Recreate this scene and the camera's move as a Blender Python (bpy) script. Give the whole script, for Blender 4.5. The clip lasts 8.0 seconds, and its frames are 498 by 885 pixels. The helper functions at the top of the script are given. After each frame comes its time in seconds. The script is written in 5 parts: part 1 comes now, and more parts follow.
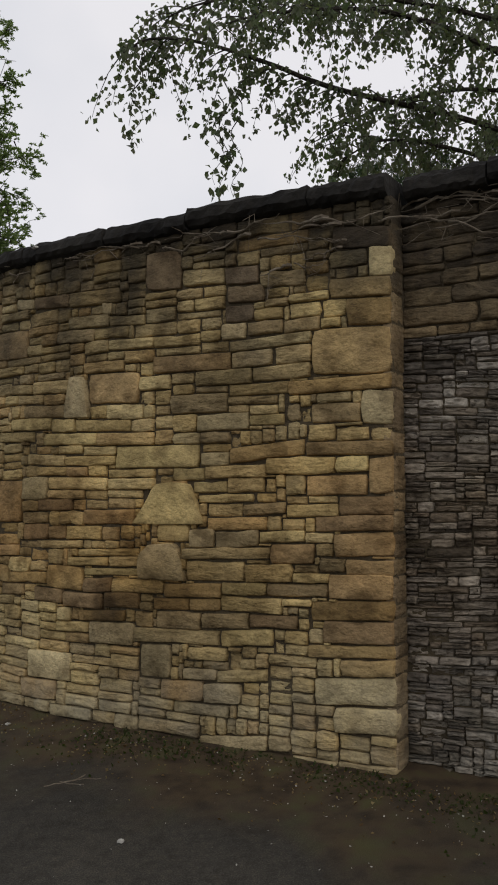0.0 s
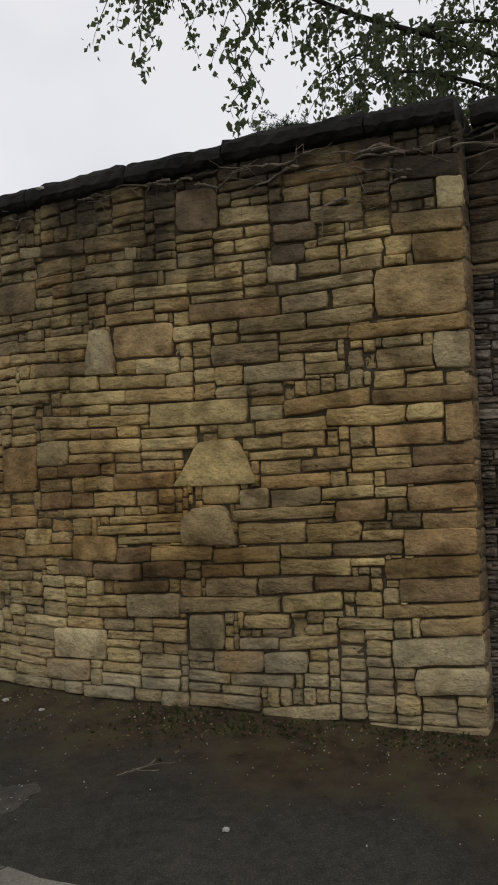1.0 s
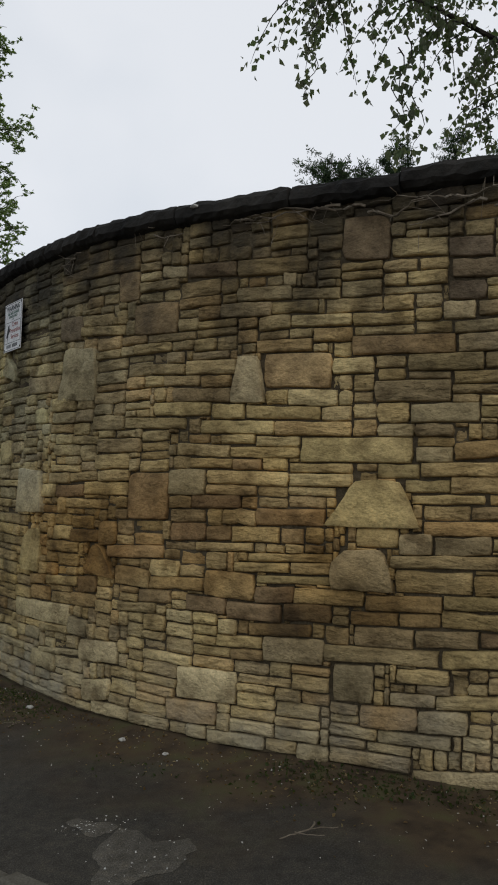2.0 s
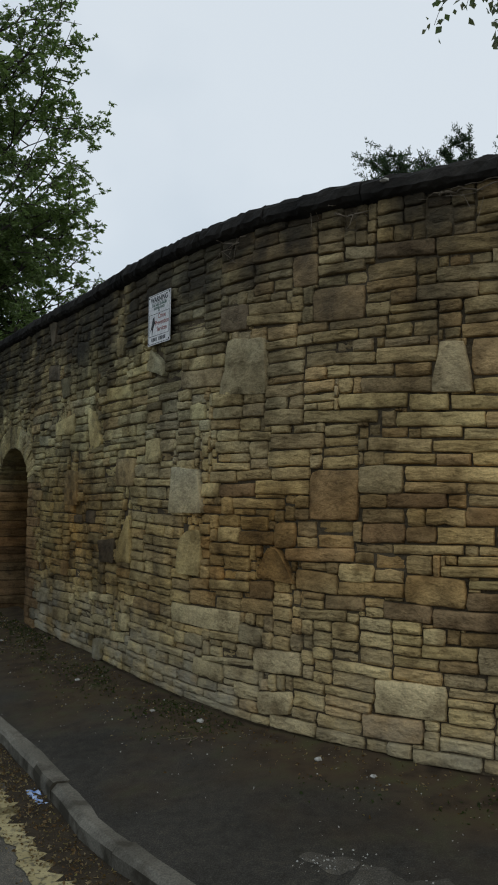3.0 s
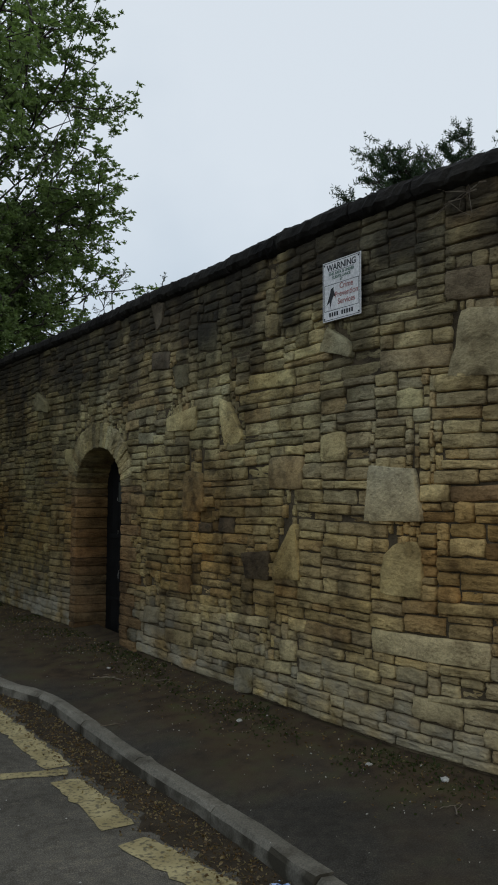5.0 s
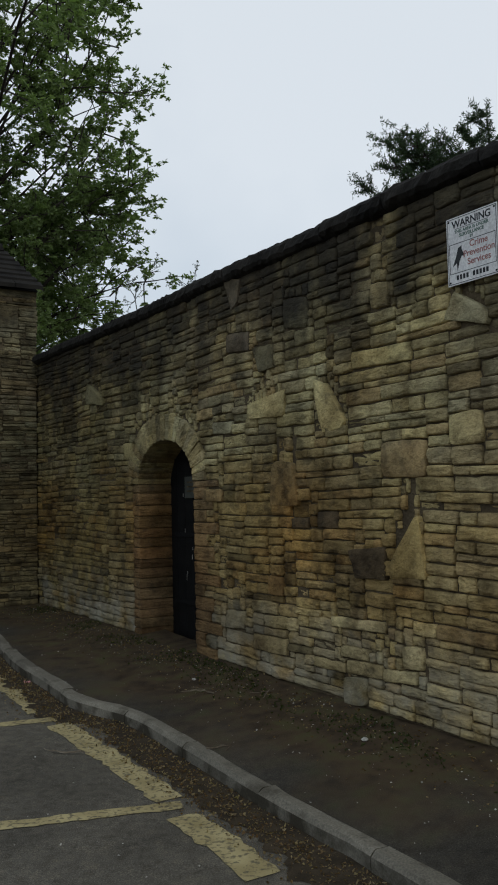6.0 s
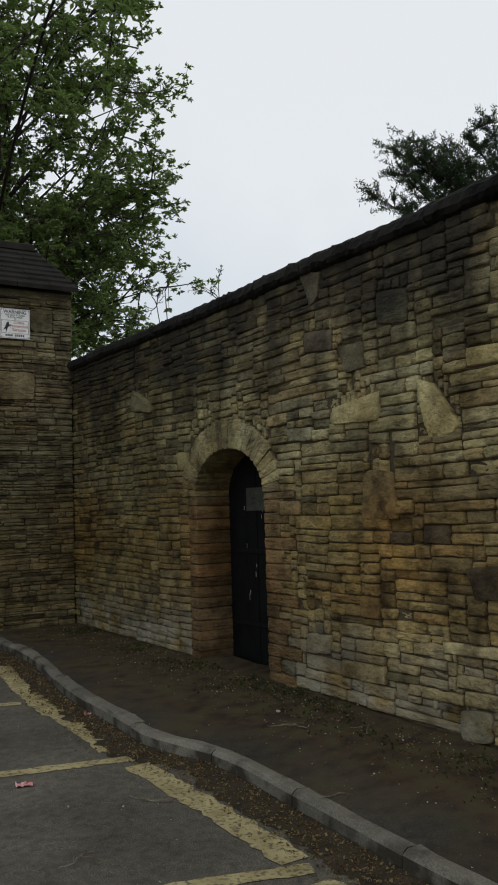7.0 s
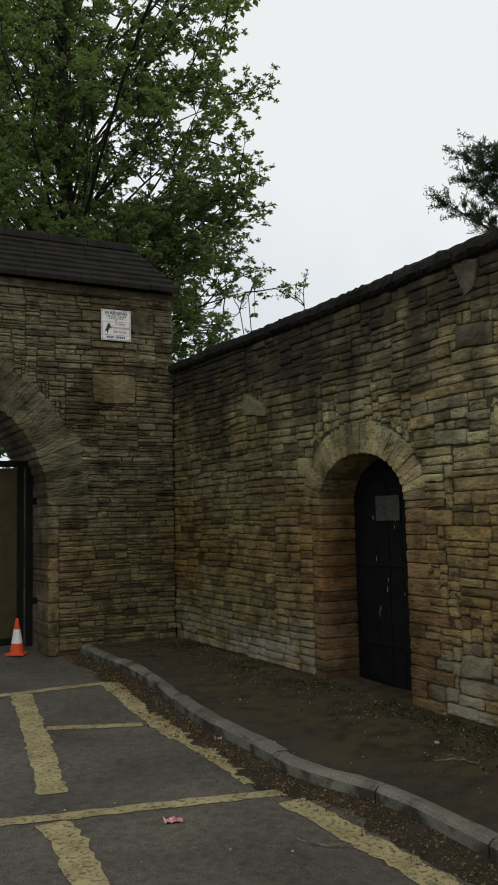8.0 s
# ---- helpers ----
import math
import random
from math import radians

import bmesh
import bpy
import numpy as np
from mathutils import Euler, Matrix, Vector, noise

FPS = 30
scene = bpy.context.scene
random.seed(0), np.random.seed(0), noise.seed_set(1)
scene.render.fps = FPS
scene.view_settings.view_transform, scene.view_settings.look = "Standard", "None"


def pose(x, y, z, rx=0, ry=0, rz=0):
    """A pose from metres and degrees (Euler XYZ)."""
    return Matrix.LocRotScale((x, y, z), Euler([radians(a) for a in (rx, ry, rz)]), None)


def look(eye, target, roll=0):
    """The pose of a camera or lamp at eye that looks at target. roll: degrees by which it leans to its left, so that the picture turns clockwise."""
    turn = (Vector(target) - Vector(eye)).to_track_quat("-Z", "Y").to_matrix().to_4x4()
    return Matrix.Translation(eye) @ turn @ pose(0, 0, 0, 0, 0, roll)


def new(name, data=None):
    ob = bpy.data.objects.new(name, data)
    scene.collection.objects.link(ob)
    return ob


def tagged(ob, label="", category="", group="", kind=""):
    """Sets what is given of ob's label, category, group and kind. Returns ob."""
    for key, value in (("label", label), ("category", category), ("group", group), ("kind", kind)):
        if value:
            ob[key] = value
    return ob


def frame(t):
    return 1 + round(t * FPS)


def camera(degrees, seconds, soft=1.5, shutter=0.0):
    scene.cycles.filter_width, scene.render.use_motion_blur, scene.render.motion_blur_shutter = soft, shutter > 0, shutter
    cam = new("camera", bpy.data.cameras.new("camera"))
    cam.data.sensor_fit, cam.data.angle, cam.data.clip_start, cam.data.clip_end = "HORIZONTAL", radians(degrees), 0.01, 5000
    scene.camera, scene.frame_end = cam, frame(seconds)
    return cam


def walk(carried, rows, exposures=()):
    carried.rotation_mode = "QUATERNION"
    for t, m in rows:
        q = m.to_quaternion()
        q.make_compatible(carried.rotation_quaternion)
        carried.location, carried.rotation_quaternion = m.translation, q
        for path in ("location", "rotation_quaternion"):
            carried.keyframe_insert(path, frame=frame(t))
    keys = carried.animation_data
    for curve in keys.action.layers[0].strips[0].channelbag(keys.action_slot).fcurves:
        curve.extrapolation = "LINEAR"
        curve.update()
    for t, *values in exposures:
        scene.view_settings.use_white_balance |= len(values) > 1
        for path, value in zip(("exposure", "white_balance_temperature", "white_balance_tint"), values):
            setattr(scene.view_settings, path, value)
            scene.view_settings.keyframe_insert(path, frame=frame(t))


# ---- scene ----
cam = camera(32.2, 8.0, soft=1.9)
METRES, EYE, TILT, LEAN, TURN = 8.0, 1.55, 4.3, 0.0, 0.0
ROWS = [
    (0.0, 0.0, 0.0, 0.0, 0.0, 0.0, 0.0),
    (0.5, -0.0598, 0.0206, -0.0043, -2.36, -2.76, 1.5),
    (1.0, -0.1089, 0.0586, -0.0098, -5.57, -2.3, 1.98),
    (1.5, -0.1635, 0.086, -0.0089, -6.42, -0.3, -0.63),
    (2.0, -0.2205, 0.1061, -0.0075, -4.72, -0.16, -1.73),
    (3.5, -0.3864, 0.2126, -0.0174, -0.99, -0.38, -0.57),
    (4.0, -0.4323, 0.2565, -0.0193, -2.02, -0.25, -1.54),
    (4.5, -0.4835, 0.2906, -0.0199, -2.84, -0.14, -1.27),
    (6.0, -0.6127, 0.4242, -0.0313, -2.28, -0.61, 1.11),
    (6.5, -0.6496, 0.4752, -0.0313, -1.73, 0.24, 1.68),
    (7.0, -0.6998, 0.5121, -0.0329, -2.47, 0.08, 1.56),
    (7.5, -0.7436, 0.5501, -0.0396, -0.48, 0.66, 1.31),
    (8.0, -0.7878, 0.5871, -0.0396, 1.2, 0.96, 1.31),
]
EXPOSURES = [(0.0, 0.22, 6900, 13), (2.0, 0.2, 6600, 9), (3.5, 0.06, 6200, 4), (4.5, 0.1, 6250, 5), (6.0, 0.12, 6350, 6), (8.0, 0.32, 6900, 8)]
walk(cam, [(t, pose(0, 0, EYE, TILT, LEAN, TURN) @ pose(METRES * x, METRES * y, METRES * z, 90 + pitch, roll, yaw)) for t, x, y, z, yaw, pitch, roll in ROWS], EXPOSURES)

# ---------------------------------------------------------------- light
world = bpy.data.worlds.new("overcast_sky")
scene.world = world
world.use_nodes = True
wn, wl = world.node_tree.nodes, world.node_tree.links
wn.clear()
w_out, w_bg = wn.new("ShaderNodeOutputWorld"), wn.new("ShaderNodeBackground")
w_sky, w_mix, w_noise = wn.new("ShaderNodeTexSky"), wn.new("ShaderNodeMix"), wn.new("ShaderNodeTexNoise")
w_ramp, w_scale = wn.new("ShaderNodeValToRGB"), wn.new("ShaderNodeMix")
w_sky.sky_type, w_sky.sun_disc = "NISHITA", False
w_sky.sun_elevation, w_sky.sun_rotation = radians(50), radians(145)
w_scale.data_type, w_scale.blend_type = "RGBA", "MULTIPLY"
w_scale.inputs[0].default_value = 1.0
w_scale.inputs[7].default_value = (0.1, 0.1, 0.1, 1)
wl.new(w_sky.outputs[0], w_scale.inputs[6])
w_noise.inputs["Scale"].default_value, w_noise.inputs["Detail"].default_value = 1.3, 5
w_ramp.color_ramp.elements[0].position, w_ramp.color_ramp.elements[0].color = 0.36, (0.44, 0.51, 0.60, 1)
w_ramp.color_ramp.elements[1].position, w_ramp.color_ramp.elements[1].color = 0.64, (0.725, 0.75, 0.80, 1)
wl.new(w_noise.outputs[0], w_ramp.inputs[0])
w_mix.data_type = "RGBA"
w_mix.inputs[0].default_value = 0.9
wl.new(w_scale.outputs[2], w_mix.inputs[6])
wl.new(w_ramp.outputs[0], w_mix.inputs[7])
wl.new(w_mix.outputs[2], w_bg.inputs[0])
wl.new(w_bg.outputs[0], w_out.inputs[0])
w_bg.inputs[1].default_value = 1.0
sun = new("sun", bpy.data.lights.new("sun", "SUN"))
sun.data.energy, sun.data.angle, sun.data.color = 0.35, radians(40), (1, 0.94, 0.85)
sun.matrix_world = look((14, -14, 22), (0, 6, 0))


# ---------------------------------------------------------------- materials
def nodes_of(name, rough=0.9):
    m = bpy.data.materials.new(name)
    m.use_nodes = True
    nt = m.node_tree
    bsdf = nt.nodes["Principled BSDF"]
    bsdf.inputs["Roughness"].default_value = rough
    bsdf.inputs["Specular IOR Level"].default_value = 0.2
    return m, nt, bsdf


def tex(nt, scale, stretch=(1, 1, 1), detail=5, kind="ShaderNodeTexNoise"):
    g = nt.nodes.new("ShaderNodeNewGeometry")
    mp = nt.nodes.new("ShaderNodeMapping")
    mp.inputs["Scale"].default_value = stretch
    n = nt.nodes.new(kind)
    n.inputs["Scale"].default_value = scale
    if kind == "ShaderNodeTexNoise":
        n.inputs["Detail"].default_value = detail
    nt.links.new(g.outputs["Position"], mp.inputs["Vector"])
    nt.links.new(mp.outputs[0], n.inputs["Vector"])
    return n.outputs[0]


def ramp(nt, src, stops, smooth="LINEAR"):
    r = nt.nodes.new("ShaderNodeValToRGB")
    r.color_ramp.interpolation = smooth
    els = r.color_ramp.elements
    while len(els) < len(stops):
        els.new(0.5)
    for e, (p, c) in zip(els, stops):
        e.position = p
        e.color = (*c, 1) if len(c) == 3 else c
    nt.links.new(src, r.inputs[0])
    return r.outputs[0]


def grey(v):
    return (v, v, v)


def mix(nt, fac, a, b, how="MIX"):
    m = nt.nodes.new("ShaderNodeMix")
    m.data_type, m.blend_type = "RGBA", how
    for sock, v in ((m.inputs[0], fac), (m.inputs[6], a), (m.inputs[7], b)):
        if isinstance(v, (int, float)):
            sock.default_value = v
        elif isinstance(v, tuple):
            sock.default_value = (*v, 1)
        else:
            nt.links.new(v, sock)
    return m.outputs[2]


def math_node(nt, op, a, b=0.0, clamp=False):
    m = nt.nodes.new("ShaderNodeMath")
    m.operation, m.use_clamp = op, clamp
    for sock, v in zip(m.inputs, (a, b)):
        if isinstance(v, (int, float)):
            sock.default_value = v
        else:
            nt.links.new(v, sock)
    return m.outputs[0]


def span(nt, v, lo, hi):
    r = nt.nodes.new("ShaderNodeMapRange")
    r.inputs[1].default_value, r.inputs[2].default_value = lo, hi
    nt.links.new(v, r.inputs[0])
    return r.outputs[0]


def height_z(nt):
    g, sep = nt.nodes.new("ShaderNodeNewGeometry"), nt.nodes.new("ShaderNodeSeparateXYZ")
    nt.links.new(g.outputs["Position"], sep.inputs[0])
    return sep.outputs


def bump(nt, bsdf, src, strength, dist=0.01, before=None):
    b = nt.nodes.new("ShaderNodeBump")
    b.inputs["Strength"].default_value, b.inputs["Distance"].default_value = strength, dist
    nt.links.new(src, b.inputs["Height"])
    if before is not None:
        nt.links.new(before, b.inputs["Normal"])
    nt.links.new(b.outputs[0], bsdf.inputs["Normal"])
    return b.outputs[0]


def stone_mat(name, tints, joined=False, soot=True, pale_foot=True, gain=1.0, layers=4.5, warm=0.6):
    """Weathered sandstone: a tint for each block, bedding lines, blotches, soot under the coping, lichen near the ground."""
    m, nt, bsdf = nodes_of(name, 0.92)
    if joined:
        rnd = nt.nodes.new("ShaderNodeNewGeometry").outputs["Random Per Island"]
    else:
        rnd = nt.nodes.new("ShaderNodeObjectInfo").outputs["Random"]
    k = len(tints)
    col = ramp(nt, rnd, [(i / k, (t[0] * gain * 1.52, t[1] * gain * 1.40, t[2] * gain * 1.22)) for i, t in enumerate(tints)], "CONSTANT")
    # value of each block
    v2 = math_node(nt, "FRACT", math_node(nt, "MULTIPLY", rnd, 17.31))
    col = mix(nt, 1.0, col, ramp(nt, v2, [(0, grey(0.80)), (0.5, grey(1.0)), (1, grey(1.16))]), "MULTIPLY")
    # ochre and grimy areas of the wall
    z = height_z(nt)[2]
    low = math_node(nt, "MULTIPLY", span(nt, z, 0.5, 1.0), span(nt, z, 2.1, 1.5))
    ochre = math_node(nt, "MULTIPLY", low, span(nt, tex(nt, 0.7, detail=3), 0.38, 0.62))
    col = mix(nt, ochre, col, mix(nt, warm, col, (1.14, 0.86, 0.50), "MULTIPLY"))
    grime = tex(nt, 0.9, (1, 1, 1.3), detail=6)
    col = mix(nt, 1.0, col, ramp(nt, grime, [(0.34, (0.50, 0.47, 0.42)), (0.5, (0.95, 0.93, 0.9)), (0.66, (1.12, 1.12, 1.06))]), "MULTIPLY")
    # shade under the trees, painted browner into the stone towards the gatehouse
    gate_shade = math_node(nt, "ADD", span(nt, height_z(nt)[1], 11.9, 14.4), math_node(nt, "MULTIPLY", math_node(nt, "SUBTRACT", tex(nt, 1.1, detail=5), 0.5), 2.2))
    col = mix(nt, span(nt, gate_shade, 0.15, 0.85), col, mix(nt, 1.0, col, (0.50, 0.485, 0.425), "MULTIPLY"))
    # grey-green algae and black lichen past the bend
    past = span(nt, height_z(nt)[1], 7.2, 9.6)
    algae = math_node(nt, "MULTIPLY", past, span(nt, tex(nt, 0.8, detail=5), 0.32, 0.56))
    col = mix(nt, algae, col, mix(nt, 1.0, col, (0.96, 1.0, 0.94), "MULTIPLY"))
    bleach = math_node(nt, "MULTIPLY", span(nt, height_z(nt)[1], 6.8, 8.2), math_node(nt, "MULTIPLY", span(nt, z, 1.3, 1.9), span(nt, tex(nt, 1.0, detail=4), 0.30, 0.55)))
    col = mix(nt, bleach, col, mix(nt, 1.0, col, (1.0, 1.12, 1.34), "MULTIPLY"))
    lichen = span(nt, math_node(nt, "ADD", tex(nt, 7.0, (1, 1, 1.6), detail=9), math_node(nt, "MULTIPLY", tex(nt, 0.9, detail=3), 0.5)), 0.79, 0.90)
    col = mix(nt, math_node(nt, "MULTIPLY", math_node(nt, "MULTIPLY", past, lichen), 0.4), col, (0.03, 0.029, 0.024))
    # the brown, grimy band between the doorway and the sign
    along, upward = height_z(nt)[1], math_node(nt, "ADD", z, math_node(nt, "MULTIPLY", math_node(nt, "SUBTRACT", tex(nt, 1.2, detail=5), 0.5), 1.1))
    band = math_node(nt, "MULTIPLY", math_node(nt, "MULTIPLY", span(nt, along, 8.7, 10.0), span(nt, along, 12.3, 11.3)), math_node(nt, "MULTIPLY", span(nt, upward, 0.62, 0.85), span(nt, upward, 2.0, 1.65)))
    col = mix(nt, math_node(nt, "MULTIPLY", band, 0.85), col, mix(nt, 1.0, col, (0.60, 0.545, 0.47), "MULTIPLY"))
    # here and there a stone that has gone dark all over
    gone = ramp(nt, math_node(nt, "FRACT", math_node(nt, "MULTIPLY", rnd, 41.7)), [(0.0, grey(0.45)), (0.06, grey(0.55)), (0.13, grey(1.0))])
    col = mix(nt, past, col, mix(nt, 1.0, col, gone, "MULTIPLY"))
    pits = tex(nt, 30, (1, 1, 1.4), detail=7)
    col = mix(nt, 1.0, col, ramp(nt, pits, [(0.30, grey(0.76)), (0.46, grey(1.0)), (0.7, grey(1.1))]), "MULTIPLY")
    blotch = tex(nt, 5.0, detail=8)
    col = mix(nt, 1.0, col, ramp(nt, blotch, [(0.3, (0.48, 0.45, 0.42)), (0.5, grey(1.0)), (0.72, grey(1.25))]), "MULTIPLY")
    bed = tex(nt, 7.0, (1.3, 1.3, layers), detail=9)
    col = mix(nt, 1.0, col, ramp(nt, bed, [(0.32, grey(0.84)), (0.5, grey(1.0)), (0.7, grey(1.08))]), "MULTIPLY")
    # fine splits along the bedding
    split = math_node(nt, "ABSOLUTE", math_node(nt, "SUBTRACT", tex(nt, 4.5, (1, 1, 3.6), detail=4), 0.5))
    crack = math_node(nt, "MULTIPLY", span(nt, split, 0.014, 0.002), span(nt, tex(nt, 2.2, detail=3), 0.44, 0.58))
    col = mix(nt, math_node(nt, "MULTIPLY", crack, 0.6), col, mix(nt, 1.0, col, (0.35, 0.32, 0.28), "MULTIPLY"))
    freckle = tex(nt, 75, detail=3)
    col = mix(nt, 1.0, col, ramp(nt, freckle, [(0.32, grey(0.86)), (0.5, grey(1.0)), (0.68, grey(1.1))]), "MULTIPLY")
    if pale_foot:
        foot = math_node(nt, "MULTIPLY", span(nt, z, 0.75, 0.1), span(nt, tex(nt, 3.0, detail=4), 0.35, 0.65))
        col = mix(nt, math_node(nt, "MULTIPLY", foot, math_node(nt, "ADD", 0.34, math_node(nt, "MULTIPLY", span(nt, height_z(nt)[1], 7.0, 9.0), 0.46))), col, (0.38, 0.355, 0.275))
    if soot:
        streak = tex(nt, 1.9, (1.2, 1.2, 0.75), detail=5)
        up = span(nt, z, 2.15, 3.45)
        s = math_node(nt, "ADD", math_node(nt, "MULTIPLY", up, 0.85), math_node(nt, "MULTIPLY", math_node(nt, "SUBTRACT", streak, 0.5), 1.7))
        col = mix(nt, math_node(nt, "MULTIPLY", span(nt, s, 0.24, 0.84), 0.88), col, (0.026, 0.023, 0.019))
    nt.links.new(col, bsdf.inputs["Base Color"])
    fine = tex(nt, 60, (1, 1, 1.8), detail=6)
    b1 = bump(nt, bsdf, bed, 0.8, 0.03)
    b1 = bump(nt, bsdf, crack, -0.6, 0.012, b1)
    bump(nt, bsdf, pits, 0.8, 0.014, bump(nt, bsdf, fine, 0.6, 0.006, b1))
    return m


BUFF = [(0.31, 0.245, 0.13), (0.285, 0.23, 0.128), (0.33, 0.27, 0.15), (0.265, 0.21, 0.118), (0.30, 0.235, 0.12),
        (0.315, 0.26, 0.148), (0.285, 0.21, 0.108), (0.28, 0.235, 0.14), (0.325, 0.262, 0.138), (0.245, 0.20, 0.122)]
SLATY = [(0.13, 0.12, 0.112), (0.20, 0.19, 0.182), (0.11, 0.102, 0.097), (0.15, 0.14, 0.128), (0.26, 0.25, 0.24), (0.13, 0.115, 0.10)]
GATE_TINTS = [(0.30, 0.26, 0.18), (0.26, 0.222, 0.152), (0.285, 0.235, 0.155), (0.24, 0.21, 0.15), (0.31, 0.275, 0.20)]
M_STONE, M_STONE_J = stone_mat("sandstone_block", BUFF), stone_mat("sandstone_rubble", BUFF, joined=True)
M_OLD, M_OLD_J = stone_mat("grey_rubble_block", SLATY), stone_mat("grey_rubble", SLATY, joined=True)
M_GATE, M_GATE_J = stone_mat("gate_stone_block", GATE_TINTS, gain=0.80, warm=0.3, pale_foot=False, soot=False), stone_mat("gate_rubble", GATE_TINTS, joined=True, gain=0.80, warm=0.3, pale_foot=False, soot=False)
M_JAMB = stone_mat("jamb_sandstone", [(0.21, 0.145, 0.085), (0.19, 0.14, 0.085), (0.24, 0.17, 0.10)], soot=False, pale_foot=False)
M_PALE = stone_mat("pale_slab_stone", [(0.315, 0.27, 0.175), (0.295, 0.255, 0.165)], soot=False, pale_foot=False, layers=1.3, warm=0.15)
M_SLAB = stone_mat("smooth_buff_stone", [(0.36, 0.285, 0.145), (0.33, 0.27, 0.14)], soot=False, pale_foot=False, layers=1.3, warm=0.15)
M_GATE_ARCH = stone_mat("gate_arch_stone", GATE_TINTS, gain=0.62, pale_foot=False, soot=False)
M_QUOIN = stone_mat("quoin_sandstone", [(0.24, 0.18, 0.095), (0.20, 0.15, 0.085), (0.26, 0.195, 0.10), (0.17, 0.125, 0.075), (0.23, 0.165, 0.08)], layers=1.8)
M_RUST = stone_mat("brown_sandstone", [(0.245, 0.18, 0.10), (0.26, 0.19, 0.105), (0.23, 0.18, 0.105)], layers=1.5)
M_WORN = stone_mat("grey_weathered_stone", [(0.275, 0.235, 0.145), (0.29, 0.245, 0.155), (0.255, 0.22, 0.14)], soot=False, layers=1.6, warm=0.25)
M_OLD_TOP = stone_mat("brown_rubble", [(0.16, 0.125, 0.08), (0.135, 0.108, 0.074), (0.18, 0.142, 0.09)], joined=False, warm=0.2)
M_OLD_TOP_J = stone_mat("brown_rubble_joined", [(0.16, 0.125, 0.08), (0.135, 0.108, 0.074), (0.18, 0.142, 0.09)], joined=True, warm=0.2)
M_DARK = stone_mat("sooty_stone", [(0.13, 0.102, 0.068), (0.10, 0.08, 0.058)], soot=False, pale_foot=False, layers=1.3, warm=0.15)


def plain_mat(name, a, b, scale=8.0, rough=0.9, bump_by=0.3, dist=0.01, metal=0.0, fine=60):
    m, nt, bsdf = nodes_of(name, rough)
    n1, n2 = tex(nt, scale, detail=5), tex(nt, fine, detail=4)
    col = mix(nt, 1.0, ramp(nt, n1, [(0.3, a), (0.7, b)]), ramp(nt, n2, [(0.3, grey(0.8)), (0.7, grey(1.15))]), "MULTIPLY")
    nt.links.new(col, bsdf.inputs["Base Color"])
    bsdf.inputs["Metallic"].default_value = metal
    if bump_by:
        bump(nt, bsdf, n2, bump_by, dist)
    return m


M_CAP = plain_mat("blackened_coping", (0.010, 0.009, 0.008), (0.034, 0.030, 0.025), 3.0, 0.95, 0.8, 0.02, fine=25)
M_MORTAR = plain_mat("earthy_mortar", (0.06, 0.045, 0.027), (0.13, 0.10, 0.06), 3.0, 1.0, 0.8, 0.02, fine=40)
M_ROOF = plain_mat("dark_stone_slate", (0.011, 0.010, 0.009), (0.026, 0.023, 0.019), 4.0, 1.0, 0.6, 0.01)
M_DOOR = plain_mat("black_door_paint", (0.003, 0.003, 0.003), (0.008, 0.008, 0.008), 5.0, 0.7, 0.3)
M_IRON = plain_mat("black_iron", (0.003, 0.003, 0.003), (0.007, 0.007, 0.007), 9.0, 0.85, 0.2)
M_BROWN = plain_mat("brown_gate_board", (0.035, 0.026, 0.011), (0.06, 0.046, 0.02), 5.0, 0.8, 0.2)
M_BARK = plain_mat("bark", (0.028, 0.023, 0.018), (0.065, 0.055, 0.045), 9.0, 0.95, 0.8, 0.02)
M_TWIG = plain_mat("dry_vine_stem", (0.10, 0.075, 0.05), (0.24, 0.20, 0.15), 14.0, 0.9, 0.3)
M_SIGN = plain_mat("white_sign_sheet", (0.70, 0.68, 0.67), (0.80, 0.78, 0.76), 4.0, 0.45, 0)
M_INK = plain_mat("dark_sign_ink", (0.02, 0.022, 0.024), (0.035, 0.036, 0.038), 9.0, 0.5, 0)
M_GREEN = plain_mat("green_sign_ink", (0.06, 0.12, 0.09), (0.09, 0.16, 0.12), 9.0, 0.5, 0)
M_REDINK = plain_mat("faded_red_ink", (0.30, 0.11, 0.10), (0.38, 0.16, 0.14), 9.0, 0.5, 0)
M_NOTICE = plain_mat("grey_notice_sheet", (0.05, 0.053, 0.044), (0.08, 0.083, 0.07), 9.0, 0.6, 0)
M_ORANGE = plain_mat("cone_orange", (0.62, 0.07, 0.02), (0.75, 0.10, 0.03), 6.0, 0.5, 0)
M_WHITE = plain_mat("cone_sleeve_white", (0.70, 0.70, 0.70), (0.8, 0.8, 0.8), 6.0, 0.4, 0)
M_BLUE = plain_mat("blue_wrapper", (0.10, 0.22, 0.55), (0.55, 0.62, 0.75), 30.0, 0.35, 0)
M_REDLIT = plain_mat("red_wrapper", (0.55, 0.06, 0.06), (0.7, 0.5, 0.48), 40.0, 0.35, 0)
M_CHIP = plain_mat("pale_chips", (0.30, 0.28, 0.24), (0.55, 0.53, 0.48), 40.0, 0.8, 0)


